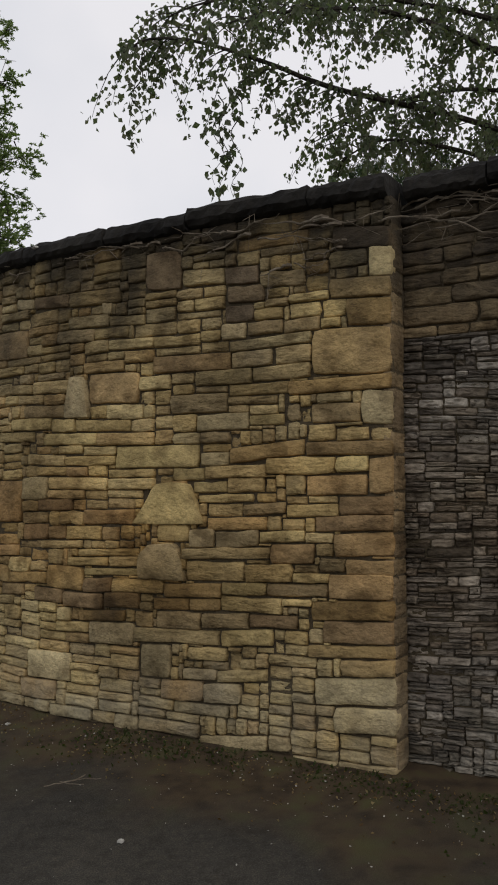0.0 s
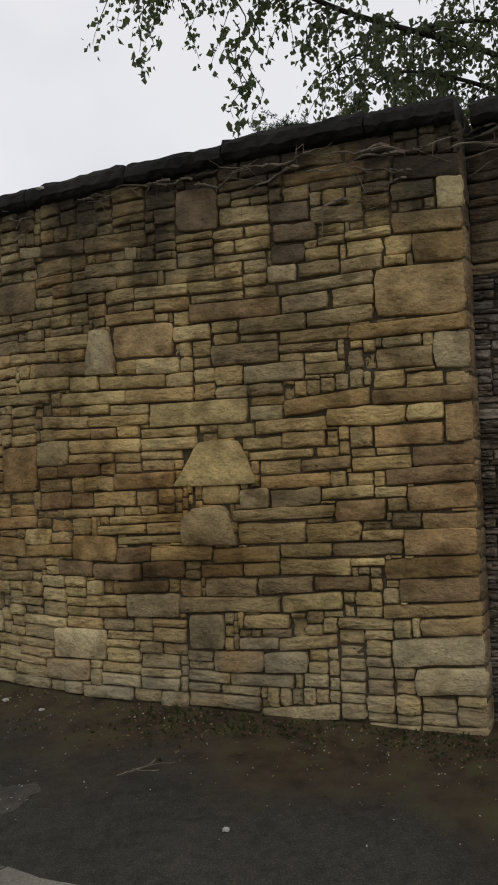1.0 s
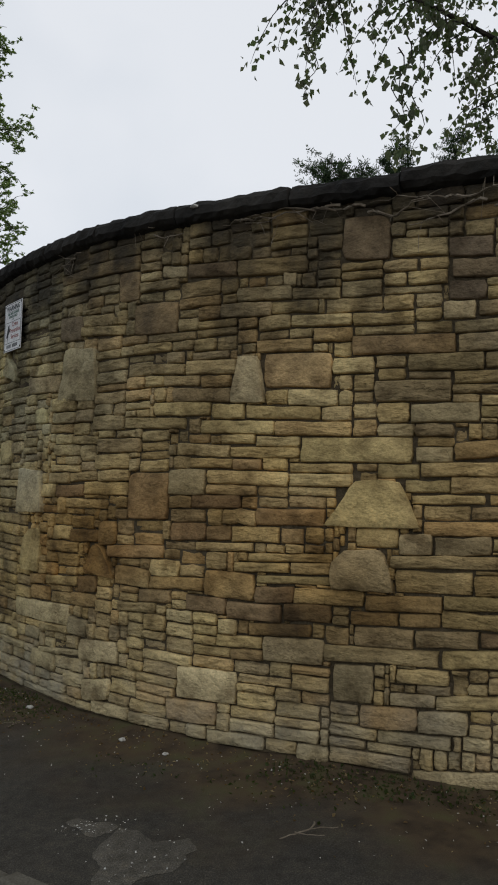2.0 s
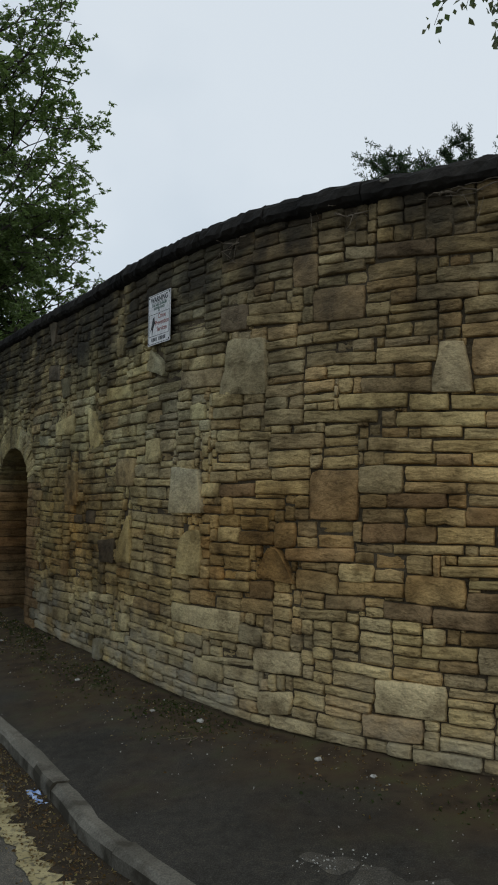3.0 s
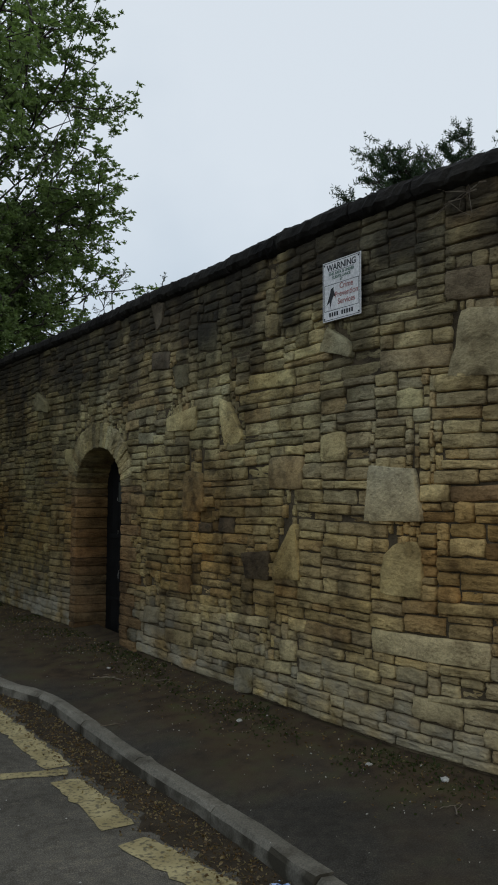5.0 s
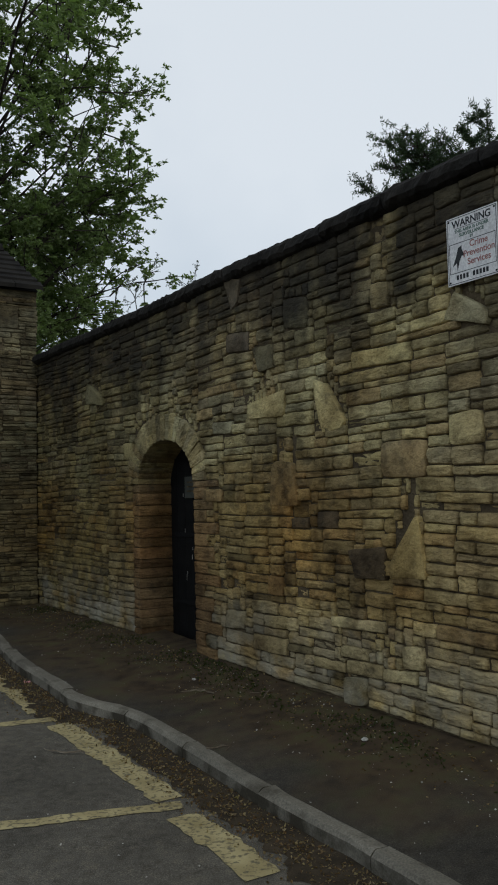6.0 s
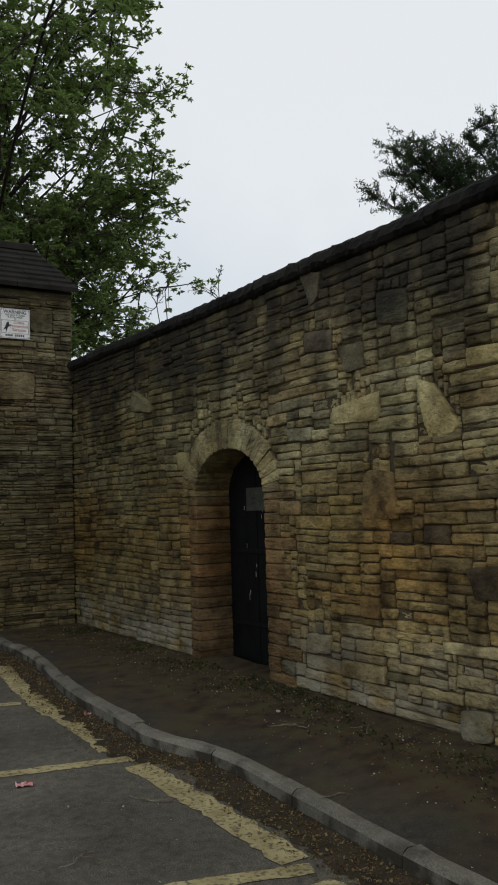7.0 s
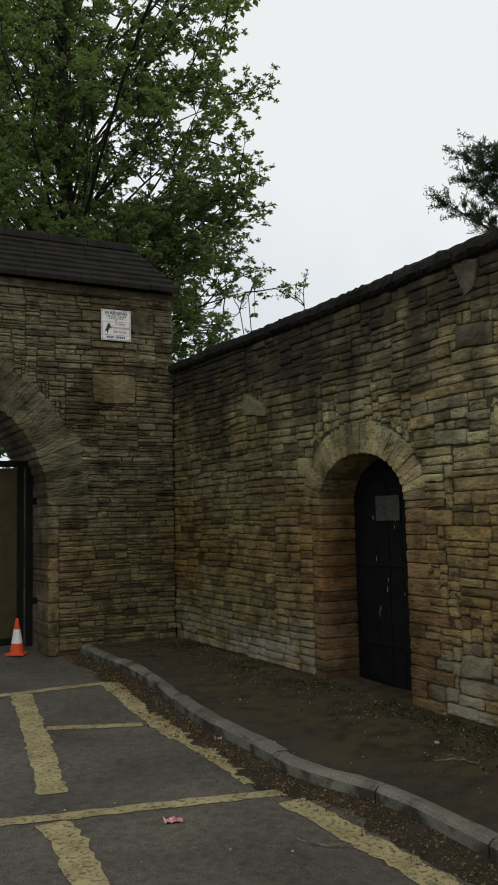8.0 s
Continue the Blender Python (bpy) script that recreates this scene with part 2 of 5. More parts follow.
def kerb_mat(name="concrete_kerb", brown_cover=0.7):
    m, nt, bsdf = nodes_of(name, 0.9)
    n1, n2 = tex(nt, 2.5, detail=5), tex(nt, 90, detail=3)
    col = mix(nt, 1.0, ramp(nt, n1, [(0.3, (0.115, 0.103, 0.080)), (0.7, (0.23, 0.208, 0.165))]), ramp(nt, n2, [(0.3, grey(0.7)), (0.7, grey(1.25))]), "MULTIPLY")
    rnd = nt.nodes.new("ShaderNodeObjectInfo").outputs["Random"]
    col = mix(nt, 1.0, col, ramp(nt, rnd, [(0, grey(0.8)), (1, grey(1.15))]), "MULTIPLY")
    col = mix(nt, math_node(nt, "MULTIPLY", span(nt, tex(nt, 5.0, detail=7), 0.48 - 0.4 * (brown_cover - 0.7), 0.66 - 0.4 * (brown_cover - 0.7)), brown_cover), col, (0.032, 0.026, 0.016))
    nt.links.new(col, bsdf.inputs["Base Color"])
    bump(nt, bsdf, n2, 0.5, 0.006)
    return m


def asphalt_mat(name, lo, hi, moss=0.0):
    m, nt, bsdf = nodes_of(name, 0.88)
    n1, n2 = tex(nt, 0.9, detail=6), tex(nt, 140, detail=2)
    col = ramp(nt, n1, [(0.3, grey(lo)), (0.7, grey(hi))])
    col = mix(nt, 1.0, col, (1.10, 0.98, 0.78), "MULTIPLY")
    col = mix(nt, 1.0, col, ramp(nt, n2, [(0.3, grey(0.5)), (0.55, grey(1.0)), (0.72, grey(1.7))]), "MULTIPLY")
    wear = tex(nt, 16.0, detail=8)
    col = mix(nt, 1.0, col, ramp(nt, wear, [(0.32, (0.76, 0.74, 0.70)), (0.5, grey(1.0)), (0.7, (1.24, 1.2, 1.12))]), "MULTIPLY")
    if moss:
        at = nt.nodes.new("ShaderNodeAttribute")
        at.attribute_name = "across"
        f = math_node(nt, "ADD", at.outputs["Fac"], math_node(nt, "MULTIPLY", math_node(nt, "SUBTRACT", tex(nt, 1.3, detail=5), 0.5), 0.9))
        f = math_node(nt, "ADD", f, math_node(nt, "MULTIPLY", span(nt, height_z(nt)[0], -2.6, -5.0), 0.42))
        soil = ramp(nt, tex(nt, 6, detail=5), [(0.3, (0.032, 0.022, 0.013)), (0.5, (0.066, 0.045, 0.025)), (0.7, (0.070, 0.064, 0.026))])
        col = mix(nt, math_node(nt, "MULTIPLY", span(nt, f, 0.3, 0.68), moss), col, soil)
    nt.links.new(col, bsdf.inputs["Base Color"])
    rough = ramp(nt, tex(nt, 1.6, detail=4), [(0.35, grey(0.62)), (0.65, grey(0.95))])
    nt.links.new(rough, bsdf.inputs["Roughness"])
    bump(nt, bsdf, n2, 0.7, 0.006)
    return m


def paint_mat():
    m, nt, bsdf = nodes_of("worn_yellow_paint", 0.8)
    yel = ramp(nt, tex(nt, 5, detail=5), [(0.3, (0.28, 0.225, 0.105)), (0.7, (0.47, 0.39, 0.20))])
    worn = span(nt, tex(nt, 34, (1, 1, 1), detail=10), 0.50, 0.64)
    col = mix(nt, math_node(nt, "MULTIPLY", worn, 0.7), yel, (0.05, 0.048, 0.044))
    nt.links.new(col, bsdf.inputs["Base Color"])
    bump(nt, bsdf, tex(nt, 120, detail=3), 0.6, 0.005)
    return m


def leaf_mat(name, tones):
    m, nt, bsdf = nodes_of(name, 0.55)
    rnd = nt.nodes.new("ShaderNodeNewGeometry").outputs["Random Per Island"]
    k = len(tones) - 1
    col = ramp(nt, rnd, [(i / k, c) for i, c in enumerate(tones)])
    nt.links.new(col, bsdf.inputs["Base Color"])
    tr = nt.nodes.new("ShaderNodeBsdfTranslucent")
    nt.links.new(mix(nt, 1.0, col, (1.3, 1.5, 0.7), "MULTIPLY"), tr.inputs[0])
    ms = nt.nodes.new("ShaderNodeMixShader")
    ms.inputs[0].default_value = 0.45
    nt.links.new(bsdf.outputs[0], ms.inputs[1])
    nt.links.new(tr.outputs[0], ms.inputs[2])
    nt.links.new(ms.outputs[0], nt.nodes["Material Output"].inputs[0])
    return m


M_KERB, M_KERB_FACE = kerb_mat(), kerb_mat("darker_kerb_face", 0.9)
M_ROAD, M_PAVE = asphalt_mat("road_asphalt", 0.075, 0.135), asphalt_mat("pavement_asphalt", 0.031, 0.054, moss=1.0)
M_PATCH = asphalt_mat("pale_tarmac_patch", 0.05, 0.12)
M_DOOR.node_tree.nodes["Principled BSDF"].inputs["Specular IOR Level"].default_value = 0.15
M_YELLOW = paint_mat()
M_LEAF = leaf_mat("green_leaves", [(0.112, 0.155, 0.062), (0.15, 0.20, 0.08), (0.20, 0.25, 0.105), (0.125, 0.165, 0.073)])
M_BIRCH = leaf_mat("birch_leaves", [(0.09, 0.10, 0.07), (0.125, 0.13, 0.09), (0.095, 0.125, 0.07), (0.15, 0.14, 0.11)])
M_NEEDLE = leaf_mat("pine_needles", [(0.034, 0.054, 0.034), (0.055, 0.08, 0.046), (0.07, 0.095, 0.054)])
M_LITTER = leaf_mat("dead_leaves", [(0.075, 0.045, 0.02), (0.18, 0.105, 0.048), (0.34, 0.26, 0.15), (0.09, 0.055, 0.028)])


# ---------------------------------------------------------------- plan
PLAN = [(0.88, 5.26), (-.36, 5.97), (-1.50, 6.68), (-2.42, 7.50), (-3.20, 8.62), (-3.93, 9.98), (-4.66, 11.32), (-5.24, 12.38), (-6.18, 14.1), (-7.58, 16.56)]
KERB = [(2.25, 2.24), (0.44, 3.02), (-0.87, 3.9), (-1.25, 4.15), (-1.66, 4.41), (-2.59, 5.13), (-2.98, 5.58), (-3.37, 6.12), (-3.7, 6.79), (-4.19, 7.74), (-4.67, 8.58), (-5.07, 9.34), (-5.6, 10.34), (-6.13, 10.9), (-6.43, 11.46), (-7.04, 12.58), (-7.69, 14.15), (-8.24, 15.09), (-8.76, 15.97)]


def spline(points, n=60):
    p = [np.array(q, float) for q in points]
    p = [2 * p[0] - p[1]] + p + [2 * p[-1] - p[-2]]
    out = []
    for i in range(1, len(p) - 2):
        a, b, c, d = p[i - 1:i + 3]
        for u in np.linspace(0, 1, n, endpoint=False):
            out.append(.5 * (2 * b + (c - a) * u + (2 * a - 5 * b + 4 * c - d) * u * u + (3 * b - a - 3 * c + d) * u ** 3))
    out.append(p[-2])
    out = np.array(out)
    return out, np.r_[0, np.cumsum(np.linalg.norm(np.diff(out, axis=0), axis=1))]


class Line:
    """A wall's or kerb's line in plan: at(s, off) gives the place, off metres out towards the road."""
    def __init__(self, points, straight=False):
        if straight:
            self.p = np.array(points, float)
            self.s = np.r_[0, np.cumsum(np.linalg.norm(np.diff(self.p, axis=0), axis=1))]
        else:
            self.p, self.s = spline(points)
        t = np.gradient(self.p, axis=0)
        self.t = t / np.linalg.norm(t, axis=1)[:, None]
        self.length = self.s[-1]

    def way(self, s):
        t = np.array([np.interp(s, self.s, self.t[:, i]) for i in (0, 1)])
        return t / np.linalg.norm(t)

    def at(self, s, off=0.0):
        p = np.array([np.interp(s, self.s, self.p[:, i]) for i in (0, 1)])
        t = self.way(s)
        p = p + t * (min(s, 0) + max(s - self.length, 0))
        return p + off * np.array([-t[1], t[0]])

    def place(self, s, z, off=0.0):
        p = self.at(s, off)
        return (p[0], p[1], z)

    def face(self, s, z, off=0.0):
        """Axes on the face: x to the viewer's right, y up, z out."""
        t = self.way(s)
        m = Matrix(((-t[0], 0, -t[1], 0), (-t[1], 0, t[0], 0), (0, 1, 0, 0), (0, 0, 0, 1)))
        m.translation = self.place(s, z, off)
        return m


WALL, KERBLINE = Line(PLAN), Line(KERB)
w0 = WALL.way(0.0)
n0 = np.array([-w0[1], w0[0]])
corner = np.array(PLAN[0])
OLD = Line([corner - n0 * 0.21 - w0 * 5.0, corner - n0 * 0.21 + w0 * 0.2], straight=True)
GDIR = np.array([-0.877, -0.48])
GATE = Line([np.array((-7.5, 16.6)) + GDIR * 0.1, np.array((-7.5, 16.6)) + GDIR * 7.0], straight=True)


def wall_top(s):
    return 3.50 + 0.012 * s


def wall_foot(s):
    return 0.005 * s - 0.02


def road_z(x, y):
    """The road climbs gently towards the gateway."""
    y = min(max(y, 1.0), 21.0)
    return -0.305 + 0.022 * (y - 6.8) + 0.01 * max(0.0, y - 11.2)


def mesh_object(name, verts, faces, material, parent=None, smooth=False, label="", centre=False):
    me = bpy.data.meshes.new(name)
    verts = [tuple(v) for v in verts]
    c = Vector((0, 0, 0))
    if centre and verts:
        c = Vector(np.mean(np.array(verts), axis=0))
        verts = [tuple(Vector(v) - c) for v in verts]
    me.from_pydata(verts, [], faces)
    me.update()
    if smooth:
        me.polygons.foreach_set("use_smooth", [True] * len(me.polygons))
    me.materials.append(material)
    ob = new(name, me)
    ob.location = c
    if parent is not None:
        ob.parent = parent
    if label:
        ob["label"] = label
    return ob


def part(name, bm, material, parent, label=""):
    me = bpy.data.meshes.new(name)
    bm.to_mesh(me)
    bm.free()
    me.materials.append(material)
    ob = new(name, me)
    ob.parent = parent
    if label:
        ob["label"] = label
    return ob


def box_bm(x0, x1, y0, y1, z0, z1, bevel=0.0):
    bm = bmesh.new()
    bmesh.ops.create_cube(bm, size=1)
    bmesh.ops.scale(bm, vec=(x1 - x0, y1 - y0, z1 - z0), verts=bm.verts)
    bmesh.ops.translate(bm, vec=((x0 + x1) / 2, (y0 + y1) / 2, (z0 + z1) / 2), verts=bm.verts)
    if bevel:
        bmesh.ops.bevel(bm, geom=bm.edges[:], offset=bevel, segments=2, affect="EDGES", profile=0.6)
    return bm


# ---------------------------------------------------------------- masonry
def block(line, poly, rng, proud=None, rough=0.006, gap=0.0012, depth=0.06, worn=0.06, pillow=1.0):
    """One stone: its outline on the face (s, z), drawn in by the joint, with a rounded worn edge and an uneven broken face."""
    poly = np.array(poly, float)
    c = poly.mean(axis=0)
    n = len(poly)
    size = np.ptp(poly, axis=0)
    small = max(min(size), 0.012)
    nick = min(rough, small * 0.07)
    ring = []
    for i in range(n):
        a, b = poly[i], poly[(i + 1) % n]
        length = np.linalg.norm(b - a)
        k = 6 if length > 0.34 else 4 if length > 0.18 else 3 if length > 0.09 else 2
        drift = 0.0
        for j in range(k):
            p = a + (b - a) * (j / k)
            drift = 0.5 * drift + rng.normal(0.1, 0.75) * nick
            pull = small * worn * rng.uniform(0.6, 1.6) if j == 0 else drift
            ring.append(p + (c - p) / (np.linalg.norm(c - p) + 1e-6) * pull)
    ring = np.array(ring)
    half = size / 2 + 1e-6

    def inset(by):
        return c + (ring - c) * np.maximum(1 - by / half, 0.25)

    if proud is None:
        proud = rng.uniform(-0.008, 0.020) if rng.random() > 0.07 else rng.uniform(-0.022, -0.01)
    tilt = rng.normal(0, 0.022, 2)
    edge = min(0.0075, small * 0.10) * pillow
    m = len(ring)
    verts, faces = [], []
    levels = [(inset(gap), -depth, 0.0), (inset(gap), proud - 0.021 * pillow, 0.3), (inset(gap + edge * 0.5), proud - 0.005 * pillow, 0.45), (inset(gap + edge * 1.5), proud, 0.7)]
    for i, (pts, level, uneven) in enumerate(levels):
        for q in pts:
            z = level if i == 0 else level + (q - c) @ tilt + rng.normal(0, rough * uneven)
            verts.append(line.place(q[0], q[1], z))
    for q in levels[3][0]:
        w = c + (q - c) * 0.5
        verts.append(line.place(w[0], w[1], proud + (w - c) @ tilt + rng.normal(0.002, rough * 0.7)))
    verts.append(line.place(c[0], c[1], proud + rng.normal(0.002, rough * 0.6)))
    for r in range(4):
        for a in range(m):
            b = (a + 1) % m
            faces.append((r * m + a, r * m + b, r * m + m + b, r * m + m + a))
    faces += [(4 * m + a, 4 * m + (a + 1) % m, 5 * m) for a in range(m)]
    return verts, faces


def inside(poly, x, y):
    """Which of the places (x, y) lie in an outline."""
    hit = np.zeros(x.shape, bool)
    n = len(poly)
    for i in range(n):
        (x0, y0), (x1, y1) = poly[i], poly[(i + 1) % n]
        if y0 != y1:
            hit ^= ((y0 > y) != (y1 > y)) & (x < (x1 - x0) * (y - y0) / (y1 - y0) + x0)
    return hit


def rubble(s0, s1, foot, top, rng, keep_out=(), row=(6, 11), width=(0.15, 0.5), wave=0.009, level=0.75, cell=0.01):
    """Rubble brought to rough courses, packed round the stones that are set already: outlines of the stones between s0 and s1."""
    n = int(round((s1 - s0) / cell))
    ss = s0 + (np.arange(n) + 0.5) * cell
    ft, hh = np.array([foot(x) for x in ss]), np.array([top(x) - foot(x) for x in ss])
    m = int(hh.max() / cell) + 1
    tall = float(hh.max())

    def lift(x, u):
        fade = np.clip(np.minimum(u, tall - u) / 0.35, 0, 1)
        return fade * wave * (np.sin(1.9 * x + 1.6 * u) + 0.6 * np.sin(3.7 * x - 2.3 * u + 1.0))

    uu = (np.arange(m) + 0.5) * cell
    gs, gu = np.meshgrid(ss, uu)
    gz = ft[None, :] + gu + lift(gs, gu)
    free = gu <= hh[None, :]
    for poly in keep_out:
        a = max(0, int((min(p[0] for p in poly) - s0) / cell) - 1)
        b = min(n, int((max(p[0] for p in poly) - s0) / cell) + 2)
        if b > a:
            free[:, a:b] &= ~inside(poly, gs[:, a:b], gz[:, a:b])
    tops = np.zeros(n, int)
    stones = []
    wmin, wmax = int(width[0] / cell), int(width[1] / cell)
    look = row[1] * 2

    def corner_at(i, r):
        x, u = s0 + i * cell, r * cell
        return (x, foot(x) + u + float(lift(x, u)))

    for r in range(m):
        i = 0
        while True:
            go = np.flatnonzero(free[r, i:])
            if not len(go):
                break
            i += int(go[0])
            stop = np.flatnonzero(~free[r, i:])
            run = int(stop[0]) if len(stop) else n - i
            beside = int(tops[i - 1]) - r if i else 0
            h = beside if row[0] * 0.7 <= beside <= row[1] * 1.2 and rng.random() < level else int(rng.integers(row[0], row[1] + 1))
            w = int(np.clip(rng.lognormal(math.log(width[0] * 0.45 + width[1] * 0.45), 0.45), width[0], width[1] * 1.4) / cell)
            if run - w < wmin:
                w = run if run <= wmax * 1.25 else run // 2
            cols = free[r:r + look, i:i + w]
            rise = np.where(cols.all(axis=0), cols.shape[0], (~cols).argmax(axis=0))
            low = rise < row[0]
            change = np.flatnonzero(low != low[0])
            if len(change):
                w = max(2, int(change[0]))
            most = int(rise[:w].min())
            if most < h + row[0] * 0.7:
                h = most if most <= row[1] * 1.35 else most // 2
            if w < wmin * 0.7:
                h = min(most, max(h, int(w * 1.2)))
            h = max(1, min(h, most))
            free[r:r + h, i:i + w] = False
            tops[i:i + w] = r + h
            if w >= 3 and h >= 2:
                quad = [corner_at(i, r), corner_at(i + w, r), corner_at(i + w, r + h), corner_at(i, r + h)]
                k = min(0.005, w * cell * 0.03)
                slack = rng.uniform(0, 1, 4) * k
                sag = rng.uniform(0, 1, 4) * min(0.004, h * cell * 0.04)
                stones.append([(quad[0][0] + slack[0], quad[0][1] + sag[0]), (quad[1][0] - slack[1], quad[1][1] + sag[1]), (quad[2][0] - slack[2], quad[2][1] - sag[2]), (quad[3][0] + slack[3], quad[3][1] - sag[3])])
            i += w
            if i >= n:
                break
    return stones


def build_stones(parent, line, stones, rng, single, mat, mat_joined, names, near, rough=0.006, gap=0.0012):
    """The stones near the walk as parts, the rest joined."""
    near_ones = set(sorted(range(len(stones)), key=lambda i: near(stones[i]))[:single])
    jv, jf = [], []
    for i, poly in enumerate(stones):
        v, f = block(line, poly, rng, rough=rough, gap=gap)
        if i in near_ones:
            mesh_object(names, v, f, mat, parent, smooth=True, centre=True)
        else:
            o = len(jv)
            jv += v
            jf += [tuple(q + o for q in face) for face in f]
    if jv:
        ob = mesh_object(names + "_rubble", jv, jf, mat_joined, parent, smooth=True)
        tagged(ob, kind="stuff")


def backing(name, line, s0, s1, foot, top, thick, front=-0.020, openings=(), n=80, parent=None):
    """The wall's core: a slab along its line, with openings (s0, s1, arch height function) left through it."""
    stations = sorted(set(list(np.linspace(s0, s1, n)) + [x for o in openings for x in np.linspace(o[0], o[1], 25)]))
    verts, faces = [], []
    for a, b in zip(stations[:-1], stations[1:]):
        m = (a + b) / 2
        za = zb = None
        for o in openings:
            if o[0] <= m <= o[1]:
                za, zb = o[2](a), o[2](b)
        f0, f1 = (foot(a) - 0.4, foot(b) - 0.4) if za is None else (za, zb)
        k = len(verts)
        for s, z in ((a, f0), (b, f1), (b, top(b)), (a, top(a))):
            verts.append(line.place(s, z, front))
        for s, z in ((a, f0), (b, f1), (b, top(b)), (a, top(a))):
            verts.append(line.place(s, z, -thick))
        faces += [(k, k + 1, k + 2, k + 3), (k + 7, k + 6, k + 5, k + 4), (k + 3, k + 2, k + 6, k + 7), (k, k + 4, k + 5, k + 1)]
        if a == stations[0] or any(abs(a - o[1]) < 1e-6 for o in openings):
            faces.append((k, k + 3, k + 7, k + 4))
        if b == stations[-1] or any(abs(b - o[0]) < 1e-6 for o in openings):
            faces.append((k + 1, k + 5, k + 6, k + 2))
    ob = mesh_object(name, verts, faces, M_MORTAR, parent)
    return ob


def rect(s0, s1, z0, z1):
    return [(s0, z0), (s1, z0), (s1, z1), (s0, z1)]


# the small arched doorway
D0, D1, DSPRING, DRISE, DRING = 9.42, 10.78, 1.74, 0.46, 0.31
DC, DA = (D0 + D1) / 2, (D1 - D0) / 2


def door_arch(s, grow=0.0):
    q = max(0.0, 1 - ((s - DC) / (DA + grow)) ** 2)
    return DSPRING + (DRISE + grow) * math.sqrt(q)


ring_outline = [(DC + (DA + DRING - 0.06) * math.cos(a), DSPRING + (DRISE + DRING - 0.06) * math.sin(a)) for a in np.linspace(0, math.pi, 25)]
ring_outline.sort()
JAMB = 0.19
rng = np.random.default_rng(7)

# the stones that stand out, placed on the face to fit the camera's view
MARKED, SHAPED = [], []


def set_stone(mat, at, z, wide, high, slope=0.0):
    """A squared stone: its middle along the wall and up, its size, and by how much its far end lies higher."""
    h, w, d = high / 2, wide / 2, slope / 2
    MARKED.append(([(at - w, z - h - d), (at + w, z - h + d), (at + w, z + h + d), (at - w, z + h - d)], mat))


def shaped_stone(mat, *outline):
    MARKED.append((list(outline), mat))
    SHAPED.append(len(MARKED) - 1)


shaped_stone(M_PALE, (2.61, 2.55), (2.46, 2.54), (2.40, 2.22), (2.67, 2.23))
shaped_stone(M_SLAB, (1.77, 1.72), (1.49, 1.72), (1.35, 1.43), (1.98, 1.43))
shaped_stone(M_WORN, (1.84, 1.29), (1.61, 1.30), (1.56, 1.23), (1.51, 1.04), (1.92, 1.04), (1.92, 1.21))
shaped_stone(M_WORN, (4.38, 2.76), (3.98, 2.73), (3.97, 2.31), (4.50, 2.35), (4.44, 2.53))
shaped_stone(M_PALE, (5.18, 1.83), (4.78, 1.80), (4.70, 1.45), (5.24, 1.44))
shaped_stone(M_SLAB, (4.96, 1.30), (4.76, 1.33), (4.71, 1.24), (4.71, 0.96), (5.08, 0.97), (5.06, 1.18))
shaped_stone(M_QUOIN, (3.92, 1.23), (3.81, 1.22), (3.67, 0.99), (4.03, 1.01), (4.04, 1.06))
shaped_stone(M_WORN, (5.74, 2.69), (5.63, 2.86), (5.36, 2.69), (5.37, 2.59))
shaped_stone(M_RUST, (7.89, 1.84), (7.81, 1.87), (7.58, 1.84), (7.50, 1.48), (7.95, 1.48))
shaped_stone(M_SLAB, (7.24, 2.50), (7.09, 2.45), (6.84, 2.13), (6.90, 2.07), (7.14, 2.05), (7.22, 2.26))
shaped_stone(M_SLAB, (8.26, 2.40), (7.66, 2.47), (7.71, 2.24), (8.28, 2.27))
shaped_stone(M_WORN, (8.18, 2.90), (7.87, 2.89), (7.82, 2.67), (8.07, 2.66))
shaped_stone(M_DARK, (8.69, 3.64), (8.36, 3.58), (8.42, 3.37), (8.54, 3.31))
shaped_stone(M_SLAB, (6.07, 1.41), (6.03, 1.39), (5.97, 0.98), (6.37, 0.96), (6.37, 1.07))
shaped_stone(M_DARK, (6.84, 1.15), (6.41, 1.19), (6.41, 0.95), (6.76, 0.94))
shaped_stone(M_WORN, (12.35, 3.10), (11.85, 2.88), (11.85, 2.76), (12.39, 2.83))
set_stone(M_QUOIN, 0.20, 3.26, 0.39, 0.141, 0.053)
set_stone(M_WORN, 0.07, 3.09, 0.16, 0.199, 0.014)
set_stone(M_QUOIN, 0.21, 2.94, 0.42, 0.125, 0.034)
set_stone(M_QUOIN, 0.15, 2.78, 0.30, 0.176, 0.020)
set_stone(M_QUOIN, 0.27, 2.54, 0.55, 0.298, 0.023)
set_stone(M_QUOIN, 0.36, 2.33, 0.71, 0.094, -0.005)
set_stone(M_WORN, 0.10, 2.17, 0.21, 0.224, 0.014)
set_stone(M_RUST, 0.38, 2.15, 0.35, 0.123, 0.008)
set_stone(M_QUOIN, 0.29, 1.92, 0.59, 0.089, 0.010)
set_stone(M_QUOIN, 0.08, 1.75, 0.16, 0.229, -0.013)
set_stone(M_SLAB, 0.27, 1.82, 0.22, 0.102, -0.006)
set_stone(M_RUST, 0.38, 1.69, 0.42, 0.131, -0.004)
set_stone(M_STONE, 0.63, 1.82, 0.50, 0.107, 0.004)
set_stone(M_QUOIN, 0.18, 1.56, 0.36, 0.120, -0.003)
set_stone(M_QUOIN, 0.27, 1.45, 0.53, 0.097, -0.014)
set_stone(M_RUST, 0.20, 1.32, 0.40, 0.148, -0.024)
